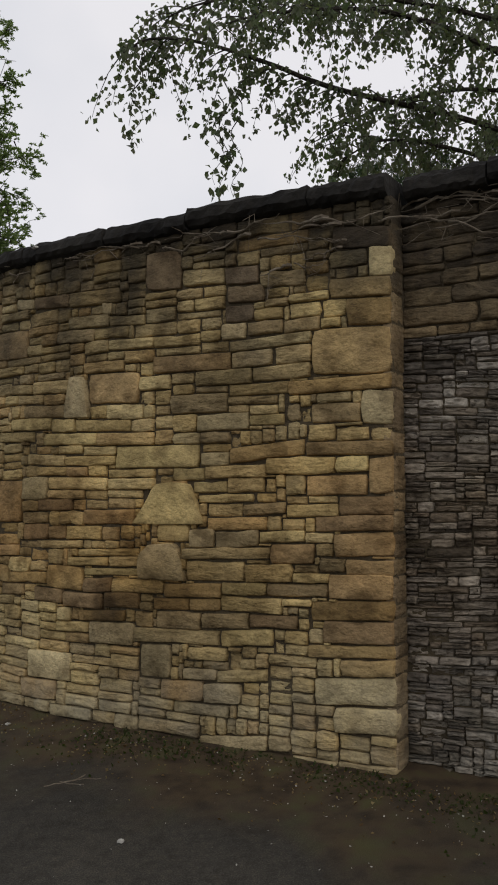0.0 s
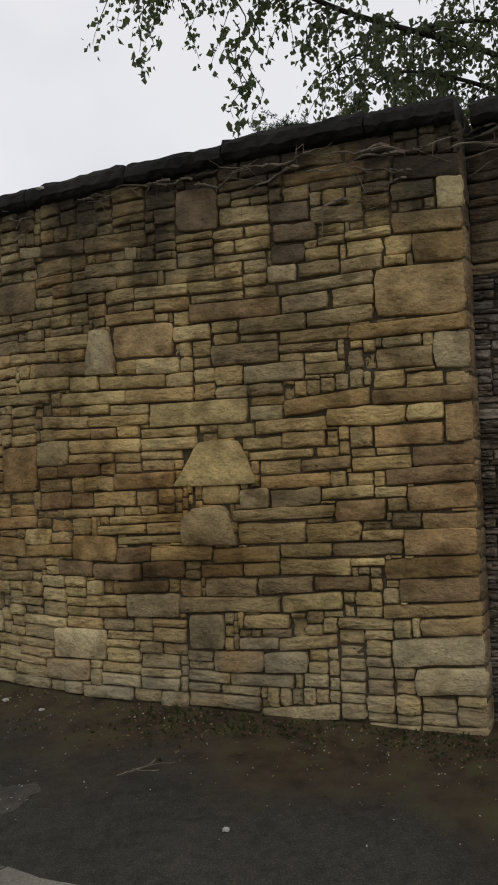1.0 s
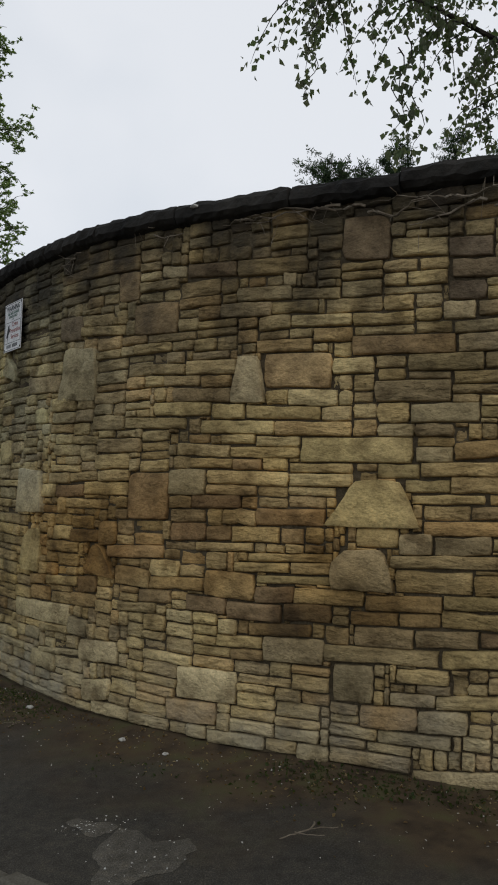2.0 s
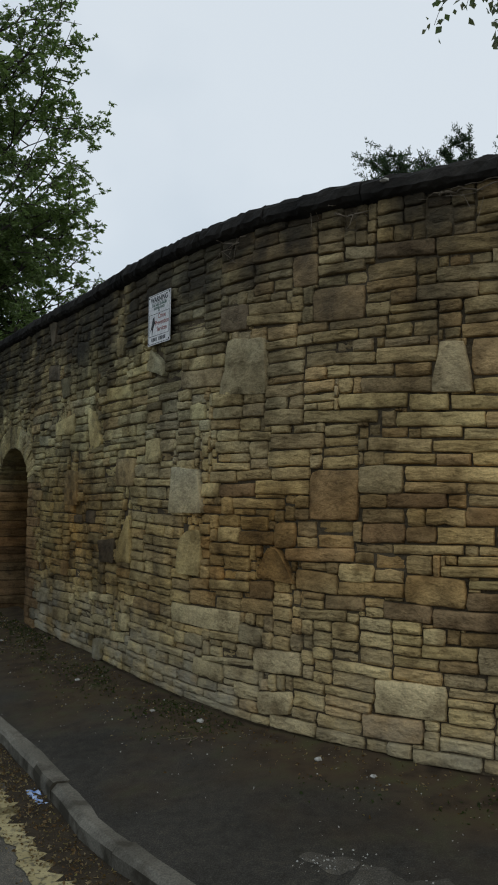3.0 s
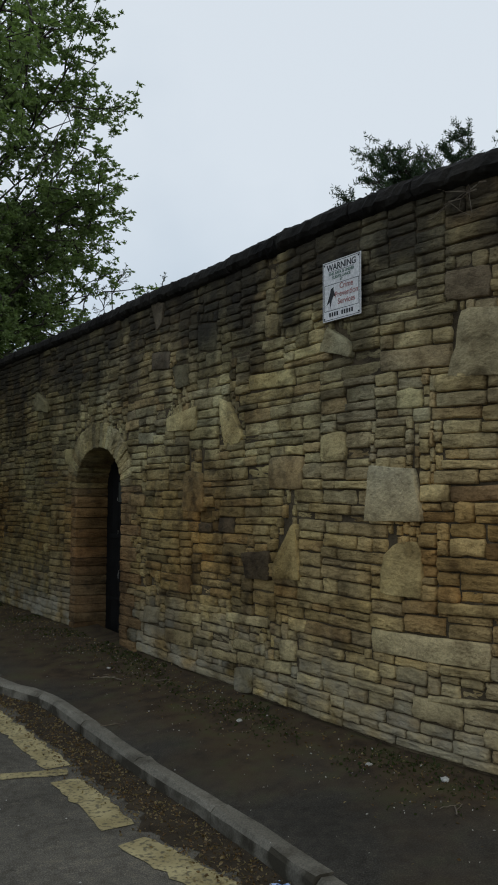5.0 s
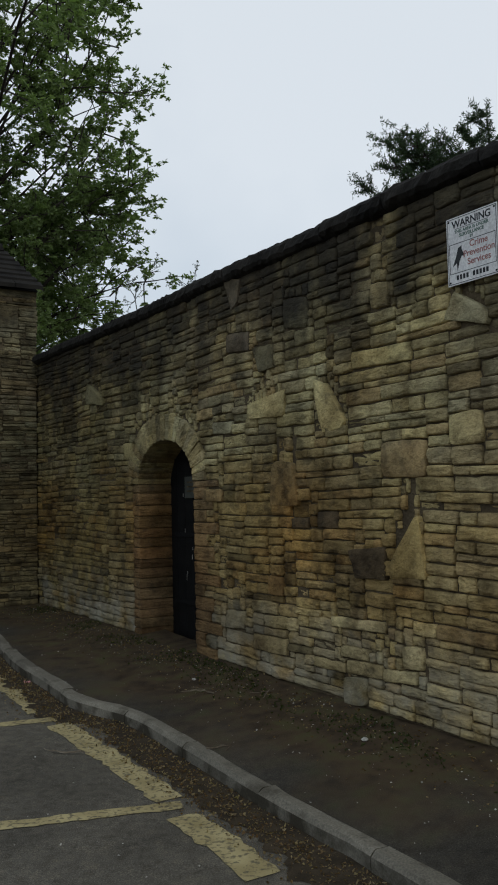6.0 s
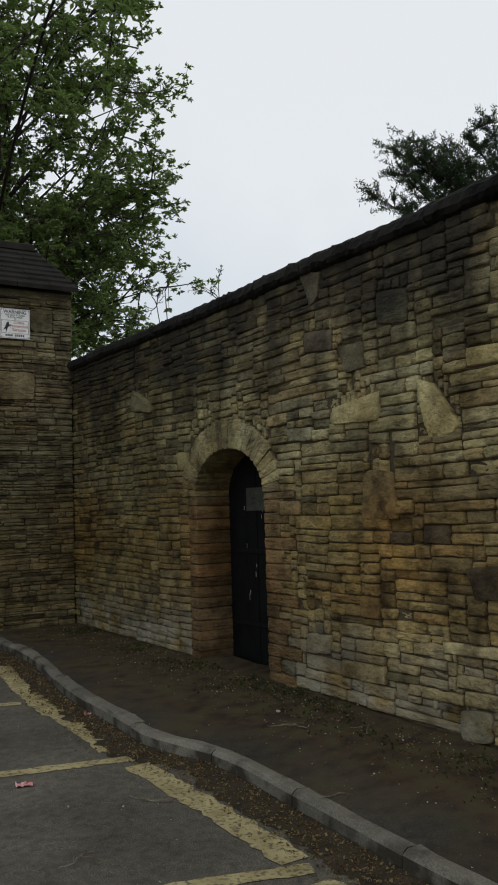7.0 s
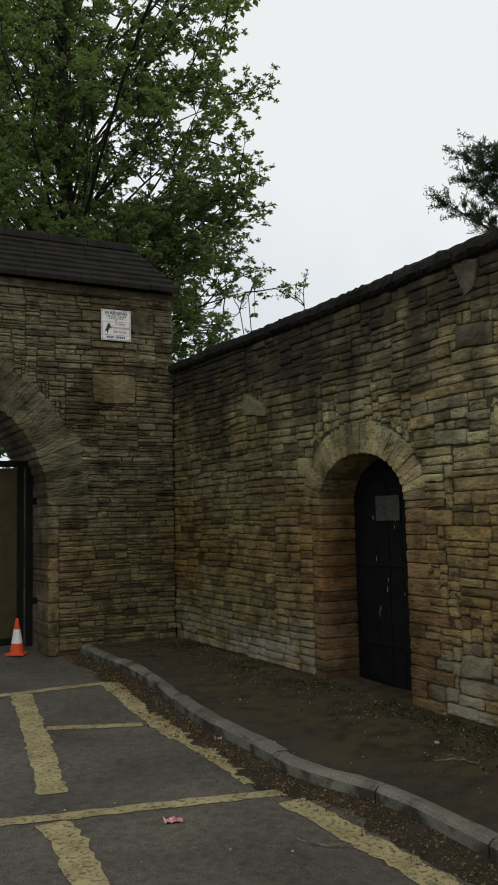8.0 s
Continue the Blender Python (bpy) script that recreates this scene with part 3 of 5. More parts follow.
set_stone(M_QUOIN, 0.16, 1.18, 0.32, 0.098, -0.002)
set_stone(M_RUST, 0.22, 1.06, 0.43, 0.152, -0.010)
set_stone(M_QUOIN, 0.28, 0.91, 0.56, 0.121, -0.033)
set_stone(M_QUOIN, 0.24, 0.78, 0.47, 0.137, -0.021)
set_stone(M_QUOIN, 0.29, 0.66, 0.58, 0.079, -0.038)
set_stone(M_QUOIN, 0.18, 0.57, 0.36, 0.099, -0.029)
set_stone(M_WORN, 0.27, 0.42, 0.55, 0.168, -0.049)
set_stone(M_WORN, 0.20, 0.25, 0.41, 0.158, -0.029)
set_stone(M_PALE, 0.54, -0.04, 0.31, 0.048, -0.003)
set_stone(M_PALE, 0.19, -0.03, 0.38, 0.051, -0.015)
set_stone(M_RUST, 2.18, 2.43, 0.48, 0.232, 0.020)
set_stone(M_SLAB, 1.78, 1.91, 0.74, 0.163, 0.010)
set_stone(M_PALE, 3.18, 3.20, 0.23, 0.088, 0.030)
set_stone(M_DARK, 2.85, 3.17, 0.41, 0.100, 0.031)
set_stone(M_STONE, 2.38, 3.14, 0.52, 0.115, 0.021)
set_stone(M_PALE, 2.24, 3.04, 0.10, 0.089, 0.008)
set_stone(M_STONE, 2.43, 2.96, 0.41, 0.096, 0.017)
set_stone(M_STONE, 2.06, 2.93, 0.34, 0.076, 0.025)
set_stone(M_STONE, 2.21, 2.85, 0.34, 0.087, 0.015)
set_stone(M_STONE, 2.57, 2.86, 0.40, 0.098, 0.022)
set_stone(M_RUST, 3.34, 2.88, 0.41, 0.230, 0.021)
set_stone(M_STONE, 2.02, 2.75, 0.42, 0.078, 0.019)
set_stone(M_STONE, 2.28, 2.60, 0.41, 0.087, 0.008)
set_stone(M_STONE, 1.94, 2.65, 0.27, 0.091, 0.012)
set_stone(M_STONE, 3.21, 2.50, 0.31, 0.075, 0.022)
set_stone(M_STONE, 2.84, 2.49, 0.42, 0.102, 0.015)
set_stone(M_STONE, 3.09, 2.41, 0.32, 0.080, 0.018)
set_stone(M_RUST, 2.91, 2.30, 0.50, 0.101, 0.023)
set_stone(M_STONE, 2.07, 2.25, 0.35, 0.108, 0.015)
set_stone(M_SLAB, 3.08, 2.21, 0.50, 0.096, 0.018)
set_stone(M_SLAB, 2.69, 2.18, 0.26, 0.106, 0.009)
set_stone(M_SLAB, 2.28, 2.16, 0.54, 0.089, 0.025)
set_stone(M_SLAB, 2.62, 2.07, 0.58, 0.095, 0.021)
set_stone(M_STONE, 3.33, 2.12, 0.58, 0.083, 0.025)
set_stone(M_STONE, 2.07, 2.05, 0.53, 0.097, 0.015)
set_stone(M_STONE, 3.81, 2.14, 0.36, 0.108, 0.012)
set_stone(M_STONE, 2.61, 1.99, 0.27, 0.069, 0.002)
set_stone(M_STONE, 2.31, 1.97, 0.32, 0.073, 0.008)
set_stone(M_STONE, 2.89, 1.92, 0.45, 0.086, 0.024)
set_stone(M_STONE, 2.41, 1.90, 0.51, 0.070, 0.009)
set_stone(M_STONE, 3.69, 1.97, 0.47, 0.105, 0.010)
set_stone(M_STONE, 2.82, 1.83, 0.35, 0.070, 0.008)
set_stone(M_RUST, 2.53, 1.82, 0.22, 0.074, 0.005)
set_stone(M_WORN, 3.02, 1.70, 0.33, 0.182, -0.003)
set_stone(M_RUST, 3.37, 1.60, 0.39, 0.342, -0.002)
set_stone(M_STONE, 3.82, 1.65, 0.51, 0.101, 0.002)
set_stone(M_QUOIN, 2.77, 1.57, 0.40, 0.091, -0.005)
set_stone(M_STONE, 2.01, 1.72, 0.44, 0.082, 0.003)
set_stone(M_RUST, 2.21, 1.48, 0.49, 0.114, -0.003)
set_stone(M_QUOIN, 3.00, 1.36, 0.30, 0.129, -0.006)
set_stone(M_QUOIN, 2.74, 1.36, 0.20, 0.101, -0.009)
set_stone(M_STONE, 2.46, 1.36, 0.36, 0.107, -0.004)
set_stone(M_RUST, 2.19, 1.36, 0.16, 0.103, -0.002)
set_stone(M_RUST, 3.49, 1.20, 0.56, 0.088, -0.024)
set_stone(M_STONE, 2.70, 1.27, 0.46, 0.060, -0.014)
set_stone(M_STONE, 2.21, 1.22, 0.60, 0.056, -0.021)
set_stone(M_QUOIN, 2.65, 1.02, 0.39, 0.175, 0.014)
set_stone(M_QUOIN, 2.31, 0.98, 0.28, 0.109, -0.019)
set_stone(M_SLAB, 2.18, 1.08, 0.52, 0.054, -0.015)
set_stone(M_STONE, 2.41, 1.15, 0.40, 0.065, -0.012)
set_stone(M_STONE, 2.06, 1.16, 0.28, 0.076, -0.012)
set_stone(M_STONE, 1.94, 0.99, 0.47, 0.100, -0.012)
set_stone(M_QUOIN, 3.09, 1.00, 0.48, 0.090, -0.018)
set_stone(M_QUOIN, 2.83, 0.88, 0.33, 0.111, 0.008)
set_stone(M_QUOIN, 2.46, 0.86, 0.41, 0.117, -0.003)
set_stone(M_QUOIN, 2.08, 0.88, 0.33, 0.115, -0.010)
set_stone(M_STONE, 3.45, 0.81, 0.38, 0.074, -0.015)
set_stone(M_QUOIN, 3.28, 0.90, 0.30, 0.095, -0.010)
set_stone(M_QUOIN, 2.27, 0.76, 0.44, 0.080, -0.025)
set_stone(M_SLAB, 2.56, 0.66, 0.35, 0.078, -0.012)
set_stone(M_WORN, 2.17, 0.64, 0.42, 0.158, -0.013)
set_stone(M_STONE, 2.50, 0.58, 0.24, 0.071, -0.009)
set_stone(M_PALE, 2.81, 0.35, 0.48, 0.214, -0.010)
set_stone(M_RUST, 2.93, 0.16, 0.42, 0.148, -0.020)
set_stone(M_PALE, 3.84, 0.45, 0.45, 0.161, -0.023)
set_stone(M_WORN, 2.58, 0.03, 0.43, 0.092, -0.013)
set_stone(M_WORN, 2.03, 0.02, 0.21, 0.117, -0.006)
set_stone(M_WORN, 2.14, 0.12, 0.31, 0.086, -0.002)
set_stone(M_PALE, 1.77, 0.48, 0.26, 0.235, -0.009)
set_stone(M_DARK, 1.72, 3.25, 0.31, 0.278, 0.025)
set_stone(M_STONE, 1.38, 3.16, 0.36, 0.119, 0.029)
set_stone(M_DARK, 1.07, 3.13, 0.27, 0.123, 0.015)
set_stone(M_DARK, 1.04, 3.00, 0.29, 0.119, 0.013)
set_stone(M_DARK, 1.09, 2.87, 0.23, 0.118, 0.011)
set_stone(M_STONE, 0.76, 3.07, 0.34, 0.112, 0.024)
set_stone(M_WORN, 1.14, 2.75, 0.20, 0.117, 0.004)
set_stone(M_RUST, 0.89, 2.75, 0.27, 0.093, 0.002)
set_stone(M_RUST, 0.62, 2.74, 0.27, 0.093, -0.011)
set_stone(M_STONE, 0.86, 2.65, 0.62, 0.076, -0.016)
set_stone(M_STONE, 0.99, 2.55, 0.31, 0.109, -0.010)
set_stone(M_STONE, 0.68, 2.55, 0.27, 0.117, -0.005)
set_stone(M_RUST, 1.48, 2.56, 0.66, 0.123, 0.022)
set_stone(M_STONE, 0.77, 2.44, 0.43, 0.097, -0.008)
set_stone(M_STONE, 1.22, 2.44, 0.46, 0.106, 0.011)
set_stone(M_STONE, 0.94, 2.34, 0.46, 0.083, 0.002)
set_stone(M_STONE, 1.42, 2.27, 0.48, 0.136, 0.012)
set_stone(M_WORN, 1.22, 2.13, 0.42, 0.119, -0.003)
set_stone(M_SLAB, 0.88, 2.13, 0.26, 0.073, 0.003)
set_stone(M_QUOIN, 0.88, 1.92, 0.57, 0.105, -0.049)
set_stone(M_WORN, 1.28, 1.88, 0.23, 0.093, -0.001)
set_stone(M_STONE, 1.12, 1.79, 0.49, 0.089, -0.005)
set_stone(M_SLAB, 1.50, 1.78, 0.27, 0.092, 0.004)
set_stone(M_SLAB, 1.32, 1.69, 0.28, 0.077, -0.004)
set_stone(M_STONE, 1.04, 1.70, 0.29, 0.105, -0.002)
set_stone(M_SLAB, 1.20, 1.61, 0.44, 0.054, -0.007)
set_stone(M_STONE, 0.90, 1.54, 0.32, 0.077, -0.017)
set_stone(M_STONE, 0.55, 1.53, 0.37, 0.083, -0.010)
set_stone(M_STONE, 1.11, 1.44, 0.47, 0.088, -0.012)
set_stone(M_SLAB, 1.63, 1.37, 0.27, 0.119, -0.002)
set_stone(M_WORN, 1.39, 1.34, 0.21, 0.132, -0.010)
set_stone(M_WORN, 1.11, 1.34, 0.34, 0.114, -0.020)
set_stone(M_SLAB, 0.77, 1.36, 0.34, 0.074, -0.016)
set_stone(M_STONE, 1.20, 1.24, 0.69, 0.075, -0.025)
set_stone(M_RUST, 0.69, 1.25, 0.32, 0.134, -0.010)
set_stone(M_STONE, 1.28, 1.12, 0.47, 0.137, -0.010)
set_stone(M_STONE, 0.87, 1.12, 0.35, 0.121, -0.018)
set_stone(M_SLAB, 0.56, 1.10, 0.26, 0.061, -0.006)
set_stone(M_QUOIN, 1.46, 0.98, 0.48, 0.099, -0.021)
set_stone(M_SLAB, 1.05, 1.01, 0.34, 0.083, -0.009)
set_stone(M_RUST, 0.66, 1.02, 0.44, 0.082, -0.018)
set_stone(M_STONE, 1.00, 0.91, 0.47, 0.104, 0.001)
set_stone(M_SLAB, 0.66, 0.94, 0.21, 0.048, -0.007)
set_stone(M_QUOIN, 1.64, 0.88, 0.31, 0.085, -0.012)
set_stone(M_QUOIN, 1.36, 0.89, 0.25, 0.084, -0.014)
set_stone(M_STONE, 1.58, 0.77, 0.38, 0.119, -0.009)
set_stone(M_STONE, 1.20, 0.79, 0.38, 0.105, -0.024)
set_stone(M_QUOIN, 0.83, 0.81, 0.35, 0.089, -0.009)
set_stone(M_STONE, 1.60, 0.66, 0.73, 0.101, -0.025)
set_stone(M_SLAB, 1.03, 0.69, 0.40, 0.109, -0.036)
set_stone(M_STONE, 1.34, 0.56, 0.32, 0.089, -0.016)
set_stone(M_RUST, 1.55, 0.30, 0.36, 0.136, -0.018)
set_stone(M_WORN, 1.22, 0.31, 0.30, 0.131, -0.020)
set_stone(M_STONE, 1.07, 0.44, 0.39, 0.079, -0.046)
set_stone(M_WORN, 1.40, 0.42, 0.28, 0.074, -0.016)
set_stone(M_WORN, 1.39, 0.19, 0.45, 0.078, -0.013)
set_stone(M_PALE, 1.14, 0.00, 0.53, 0.094, -0.064)
set_stone(M_PALE, 0.79, 0.04, 0.16, 0.097, -0.005)
set_stone(M_RUST, 4.78, 2.51, 0.62, 0.143, 0.034)
set_stone(M_DARK, 4.35, 2.92, 0.34, 0.200, 0.029)
set_stone(M_STONE, 3.99, 2.94, 0.38, 0.096, 0.025)
set_stone(M_STONE, 3.91, 2.85, 0.54, 0.075, 0.050)
set_stone(M_RUST, 3.62, 3.15, 0.22, 0.226, 0.010)
set_stone(M_STONE, 4.46, 1.73, 0.33, 0.090, -0.000)
set_stone(M_STONE, 4.10, 1.74, 0.37, 0.074, -0.014)
set_stone(M_QUOIN, 4.29, 1.63, 0.42, 0.100, -0.010)
set_stone(M_SLAB, 4.62, 1.63, 0.24, 0.112, -0.002)
set_stone(M_QUOIN, 3.78, 1.32, 0.19, 0.181, -0.019)
set_stone(M_SLAB, 4.38, 1.30, 0.26, 0.117, -0.008)
set_stone(M_QUOIN, 4.06, 1.29, 0.37, 0.098, -0.009)
set_stone(M_QUOIN, 3.50, 1.02, 0.35, 0.138, 0.018)
set_stone(M_QUOIN, 4.75, 0.91, 0.28, 0.084, -0.015)
set_stone(M_SLAB, 4.36, 0.93, 0.48, 0.077, -0.021)
set_stone(M_QUOIN, 4.00, 0.93, 0.24, 0.131, -0.016)
set_stone(M_PALE, 4.70, 0.66, 0.98, 0.159, -0.017)
set_stone(M_WORN, 4.10, 0.60, 0.23, 0.138, 0.016)
set_stone(M_PALE, 4.62, 0.28, 0.38, 0.140, 0.013)
set_stone(M_PALE, 4.38, 0.38, 0.62, 0.043, -0.054)
set_stone(M_PALE, 3.86, 0.17, 0.32, 0.161, -0.047)
set_stone(M_PALE, 3.70, 0.05, 0.42, 0.097, 0.000)
set_stone(M_SLAB, 5.59, 1.97, 0.30, 0.213, -0.001)
set_stone(M_SLAB, 4.83, 2.25, 0.23, 0.122, 0.010)
set_stone(M_STONE, 4.41, 2.21, 0.38, 0.088, 0.020)
set_stone(M_STONE, 4.09, 2.02, 0.34, 0.066, 0.014)
set_stone(M_STONE, 7.51, 3.09, 0.37, 0.263, 0.047)
set_stone(M_DARK, 8.47, 3.00, 0.42, 0.185, 0.045)
set_stone(M_STONE, 6.40, 3.00, 0.21, 0.191, 0.027)
set_stone(M_SLAB, 6.42, 2.56, 0.69, 0.135, 0.029)
set_stone(M_RUST, 6.20, 1.80, 0.49, 0.257, 0.011)
set_stone(M_DARK, 7.12, 1.37, 0.27, 0.138, -0.001)
set_stone(M_DARK, 7.51, 1.34, 0.25, 0.087, -0.003)
set_stone(M_PALE, 8.79, 2.23, 0.40, 0.123, 0.025)
set_stone(M_PALE, 8.03, 0.29, 0.56, 0.142, -0.018)
set_stone(M_PALE, 7.56, 0.31, 0.36, 0.060, -0.018)
set_stone(M_PALE, 7.15, 0.25, 0.42, 0.079, -0.012)
set_stone(M_PALE, 6.71, 0.28, 0.44, 0.103, -0.022)
set_stone(M_PALE, 6.82, 0.38, 0.37, 0.089, -0.009)
set_stone(M_PALE, 6.31, 0.29, 0.37, 0.093, -0.037)
set_stone(M_PALE, 6.16, 0.44, 0.21, 0.164, -0.016)
set_stone(M_PALE, 6.78, 0.60, 0.65, 0.080, -0.019)
set_stone(M_WORN, 8.60, 0.44, 0.34, 0.169, -0.022)
set_stone(M_WORN, 6.83, 0.10, 0.30, 0.207, -0.037)
set_stone(M_RUST, 7.90, 0.80, 0.25, 0.174, 0.001)
set_stone(M_SLAB, 11.05, 2.13, 0.31, 0.201, 0.018)
set_stone(M_RUST, 8.92, 1.71, 0.24, 0.100, 0.007)
set_stone(M_RUST, 9.00, 1.59, 0.39, 0.129, 0.006)

# dressed stones beside the doorway, long and short by turns on the near side
JAMBS = []
for side in (0, 1):
    z, i = wall_foot(10) - 0.05, 0
    while z < DSPRING - 0.03:
        e = min(DSPRING, z + rng.uniform(0.10, 0.145))
        if DSPRING - e < 0.06:
            e = DSPRING
        w = JAMB if side else (0.40, 0.24, 0.52, 0.30)[i % 4] + rng.uniform(-0.04, 0.04)
        JAMBS.append(rect(D0 - w, D0, z, e) if side == 0 else rect(D1, D1 + w, z, e))
        z, i = e, i + 1

for i, (poly, mat) in enumerate(MARKED):
    if any(inside(j, np.mean([p[0] for p in poly]), np.mean([p[1] for p in poly])) for j in JAMBS):
        MARKED[i] = (poly, None)
keep = [poly if mat else rect(-9.0, -8.9, 0.0, 0.1) for poly, mat in MARKED] + JAMBS
for i in SHAPED:
    # the neighbours tuck in behind the edge of a shaped stone
    middle = np.mean(np.array(keep[i]), axis=0)
    keep[i] = [tuple(middle + (np.array(p) - middle) * 0.80) for p in keep[i]]
keep += [[(D1, -1), (D1, DSPRING)] + ring_outline[::-1] + [(D0, DSPRING), (D0, -1)]]

wall_1 = backing("wall_1", WALL, 0.0, WALL.length + 0.3, wall_foot, wall_top, 0.50, openings=[(D0 - 0.06, D1 + 0.06, lambda s: door_arch(s, 0.06))])
tagged(wall_1, "tall curving rubble wall of buff and brown sandstone blocks", "wall", kind="structure")
stones = rubble(0.0, WALL.length + 0.05, wall_foot, wall_top, rng, keep)


def near_walk(poly):
    s, z = np.mean([p[0] for p in poly]), np.mean([p[1] for p in poly])
    return abs(s - 2.6) + 0.25 * abs(z - 1.5)


build_stones(wall_1, WALL, stones, rng, 85, M_STONE, M_STONE_J, "stone", near_walk)
for i, (poly, mat) in enumerate(MARKED):
    if mat is None:
        continue
    v, f = block(WALL, poly, rng, proud=rng.uniform(0.004, 0.020) if i not in SHAPED else rng.uniform(0.026, 0.032), rough=0.005, worn=0.05 if i not in SHAPED else 0.02, pillow=1.0 if i not in SHAPED else 0.5)
    mesh_object("stone", v, f, mat, wall_1, smooth=True, centre=True)

# the end of the wall, turned back to the older wall, and the older wall itself
RETURN = Line([corner - n0 * 0.21, corner + n0 * 0.012], straight=True)


def lower_foot(s):
    return -0.06


heights = [-0.05, 0.15, 0.35, 0.54, 0.64, 0.72, 0.88, 0.96, 1.135, 1.24, 1.39, 1.53, 1.65, 1.88, 2.02, 2.285, 2.39, 2.70, 2.89, 3.03, 3.32, 3.5]
for lo, hi in zip(heights[:-1], heights[1:]):
    v, f = block(RETURN, rect(0.0, 0.202, lo, hi), rng, proud=0.004, worn=0.02, rough=0.004)
    # darker brown stone stands in for the shade on this end face
    mesh_object("quoin_stone", v, f, M_OLD_TOP, wall_1, smooth=True, centre=True)
wall_2 = backing("wall_2", OLD, 0.0, OLD.length, lower_foot, lambda s: 3.5, 0.5)
tagged(wall_2, "older set-back wall of thin dark grey rubble", "wall", kind="structure")
old = rubble(2.6, OLD.length - 0.19, lower_foot, lambda s: 2.62, rng, row=(2, 6), width=(0.06, 0.30), wave=0.022, level=0.35)
build_stones(wall_2, OLD, old, rng, 200, M_OLD, M_OLD_J, "stone", lambda p: -p[0][0], rough=0.013, gap=0.0008)
old_top = rubble(2.6, OLD.length - 0.19, lambda s: 2.62, lambda s: 3.5, rng, row=(6, 13), width=(0.15, 0.5))
build_stones(wall_2, OLD, old_top, rng, 60, M_OLD_TOP, M_OLD_TOP_J, "stone", lambda p: -p[0][0], rough=0.008)

# coping


def coping_run(line, s0, s1, z_of, out, back, parent, thick=0.13):
    s = s0
    while s < s1 - 0.05:
        e = min(s1, s + rng.uniform(0.5, 0.95))
        k = 14
        prof = [(-back, 0.0), (-back, thick * 0.9), (-back * 0.4, thick * 1.12), (out * 0.6, thick * 1.0), (out, thick * 0.72), (out + 0.01, 0.03), (out - 0.02, 0.0), (0.0, -0.012)]
        verts, faces = [], []
        dz = rng.normal(0, 0.009)
        for i in range(k + 1):
            q = s + 0.006 + (e - s - 0.012) * i / k
            for o, h in prof:
                verts.append(line.place(q, z_of(q) + dz + h + rng.normal(0, 0.0045), o + rng.normal(0, 0.007)))
        m = len(prof)
        for i in range(k):
            for j in range(m):
                a, b = i * m + j, i * m + (j + 1) % m
                faces.append((a, b, b + m, a + m))
        faces += [tuple(range(m))[::-1], tuple(range(k * m, k * m + m))]
        mesh_object("coping_stone", verts, faces, M_CAP, parent, smooth=False, centre=True)
        s = e


coping_run(WALL, 0.0, WALL.length + 0.2, wall_top, 0.075, 0.55, wall_1)
coping_run(OLD, 0.0, OLD.length - 0.25, lambda s: 3.5, 0.12, 0.55, wall_2, 0.15)

# voussoirs and jambs of the doorway
nv = 23
for i in range(nv):
    a0, a1 = math.pi * i / nv, math.pi * (i + 1) / nv
    deep = DRING + rng.uniform(-0.03, 0.02)
    poly = [(DC + DA * math.cos(a0), DSPRING + DRISE * math.sin(a0)), (DC + (DA + deep) * math.cos(a0), DSPRING + (DRISE + deep) * math.sin(a0)),
            (DC + (DA + deep) * math.cos(a1), DSPRING + (DRISE + deep) * math.sin(a1)), (DC + DA * math.cos(a1), DSPRING + DRISE * math.sin(a1))]
    v, f = block(WALL, poly[::-1], rng, proud=rng.uniform(0.016, 0.024), gap=0.001, depth=0.40, worn=0.03, rough=0.004, pillow=0.7)
    mesh_object("voussoir", v, f, M_STONE, wall_1, centre=True)
for outline in JAMBS:
    v, f = block(WALL, outline, rng, proud=rng.uniform(0.003, 0.012), gap=0.002, depth=0.42, worn=0.04, rough=0.004)
    mesh_object("jamb_stone", v, f, M_JAMB, wall_1, centre=True)

# ---------------------------------------------------------------- gate wall
G0, G_R, G_SPRING = 1.75, 1.5, 1.85
GC = G0 + G_R
GATE_TOP = 4.78


def gate_arch(s, grow=0.0):
    return G_SPRING + math.sqrt(max(0, (G_R + grow) ** 2 - (s - GC) ** 2))


def gate_foot(s):
    return 0.0


wall_3 = backing("wall_3", GATE, 0.0, 6.9, gate_foot, lambda s: GATE_TOP, 1.5, openings=[(G0 - 0.06, G0 + 2 * G_R + 0.06, lambda s: gate_arch(s, 0.06))])
tagged(wall_3, "sandstone gatehouse wall pierced by a wide arched gateway", "wall", kind="structure")
gring = [(GC + (G_R + 0.46) * math.cos(a), G_SPRING + (G_R + 0.46) * math.sin(a)) for a in np.linspace(0, math.pi, 33)]
gring.sort()
gkeep = [[(G0 + 2 * G_R + 0.14, -1), (G0 + 2 * G_R + 0.14, G_SPRING)] + gring[::-1] + [(G0 - 0.14, G_SPRING), (G0 - 0.14, -1)], rect(0.28, 0.62, 4.18, 4.52), rect(0.9, 1.3, 4.3, 4.45), rect(0.55, 1.15, 3.2, 3.6)]
gst = rubble(0.0, 6.9, gate_foot, lambda s: GATE_TOP - 0.12, rng, gkeep, row=(3, 9), width=(0.12, 0.5))
for q in gkeep[1:]:
    v, f = block(GATE, q, rng, proud=0.02)
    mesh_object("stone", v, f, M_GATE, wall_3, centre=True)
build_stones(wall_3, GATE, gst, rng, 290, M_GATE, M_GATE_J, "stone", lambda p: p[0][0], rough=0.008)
v, f = block(GATE, rect(0.0, 6.9, GATE_TOP - 0.12, GATE_TOP), rng, proud=0.06, gap=0.001)
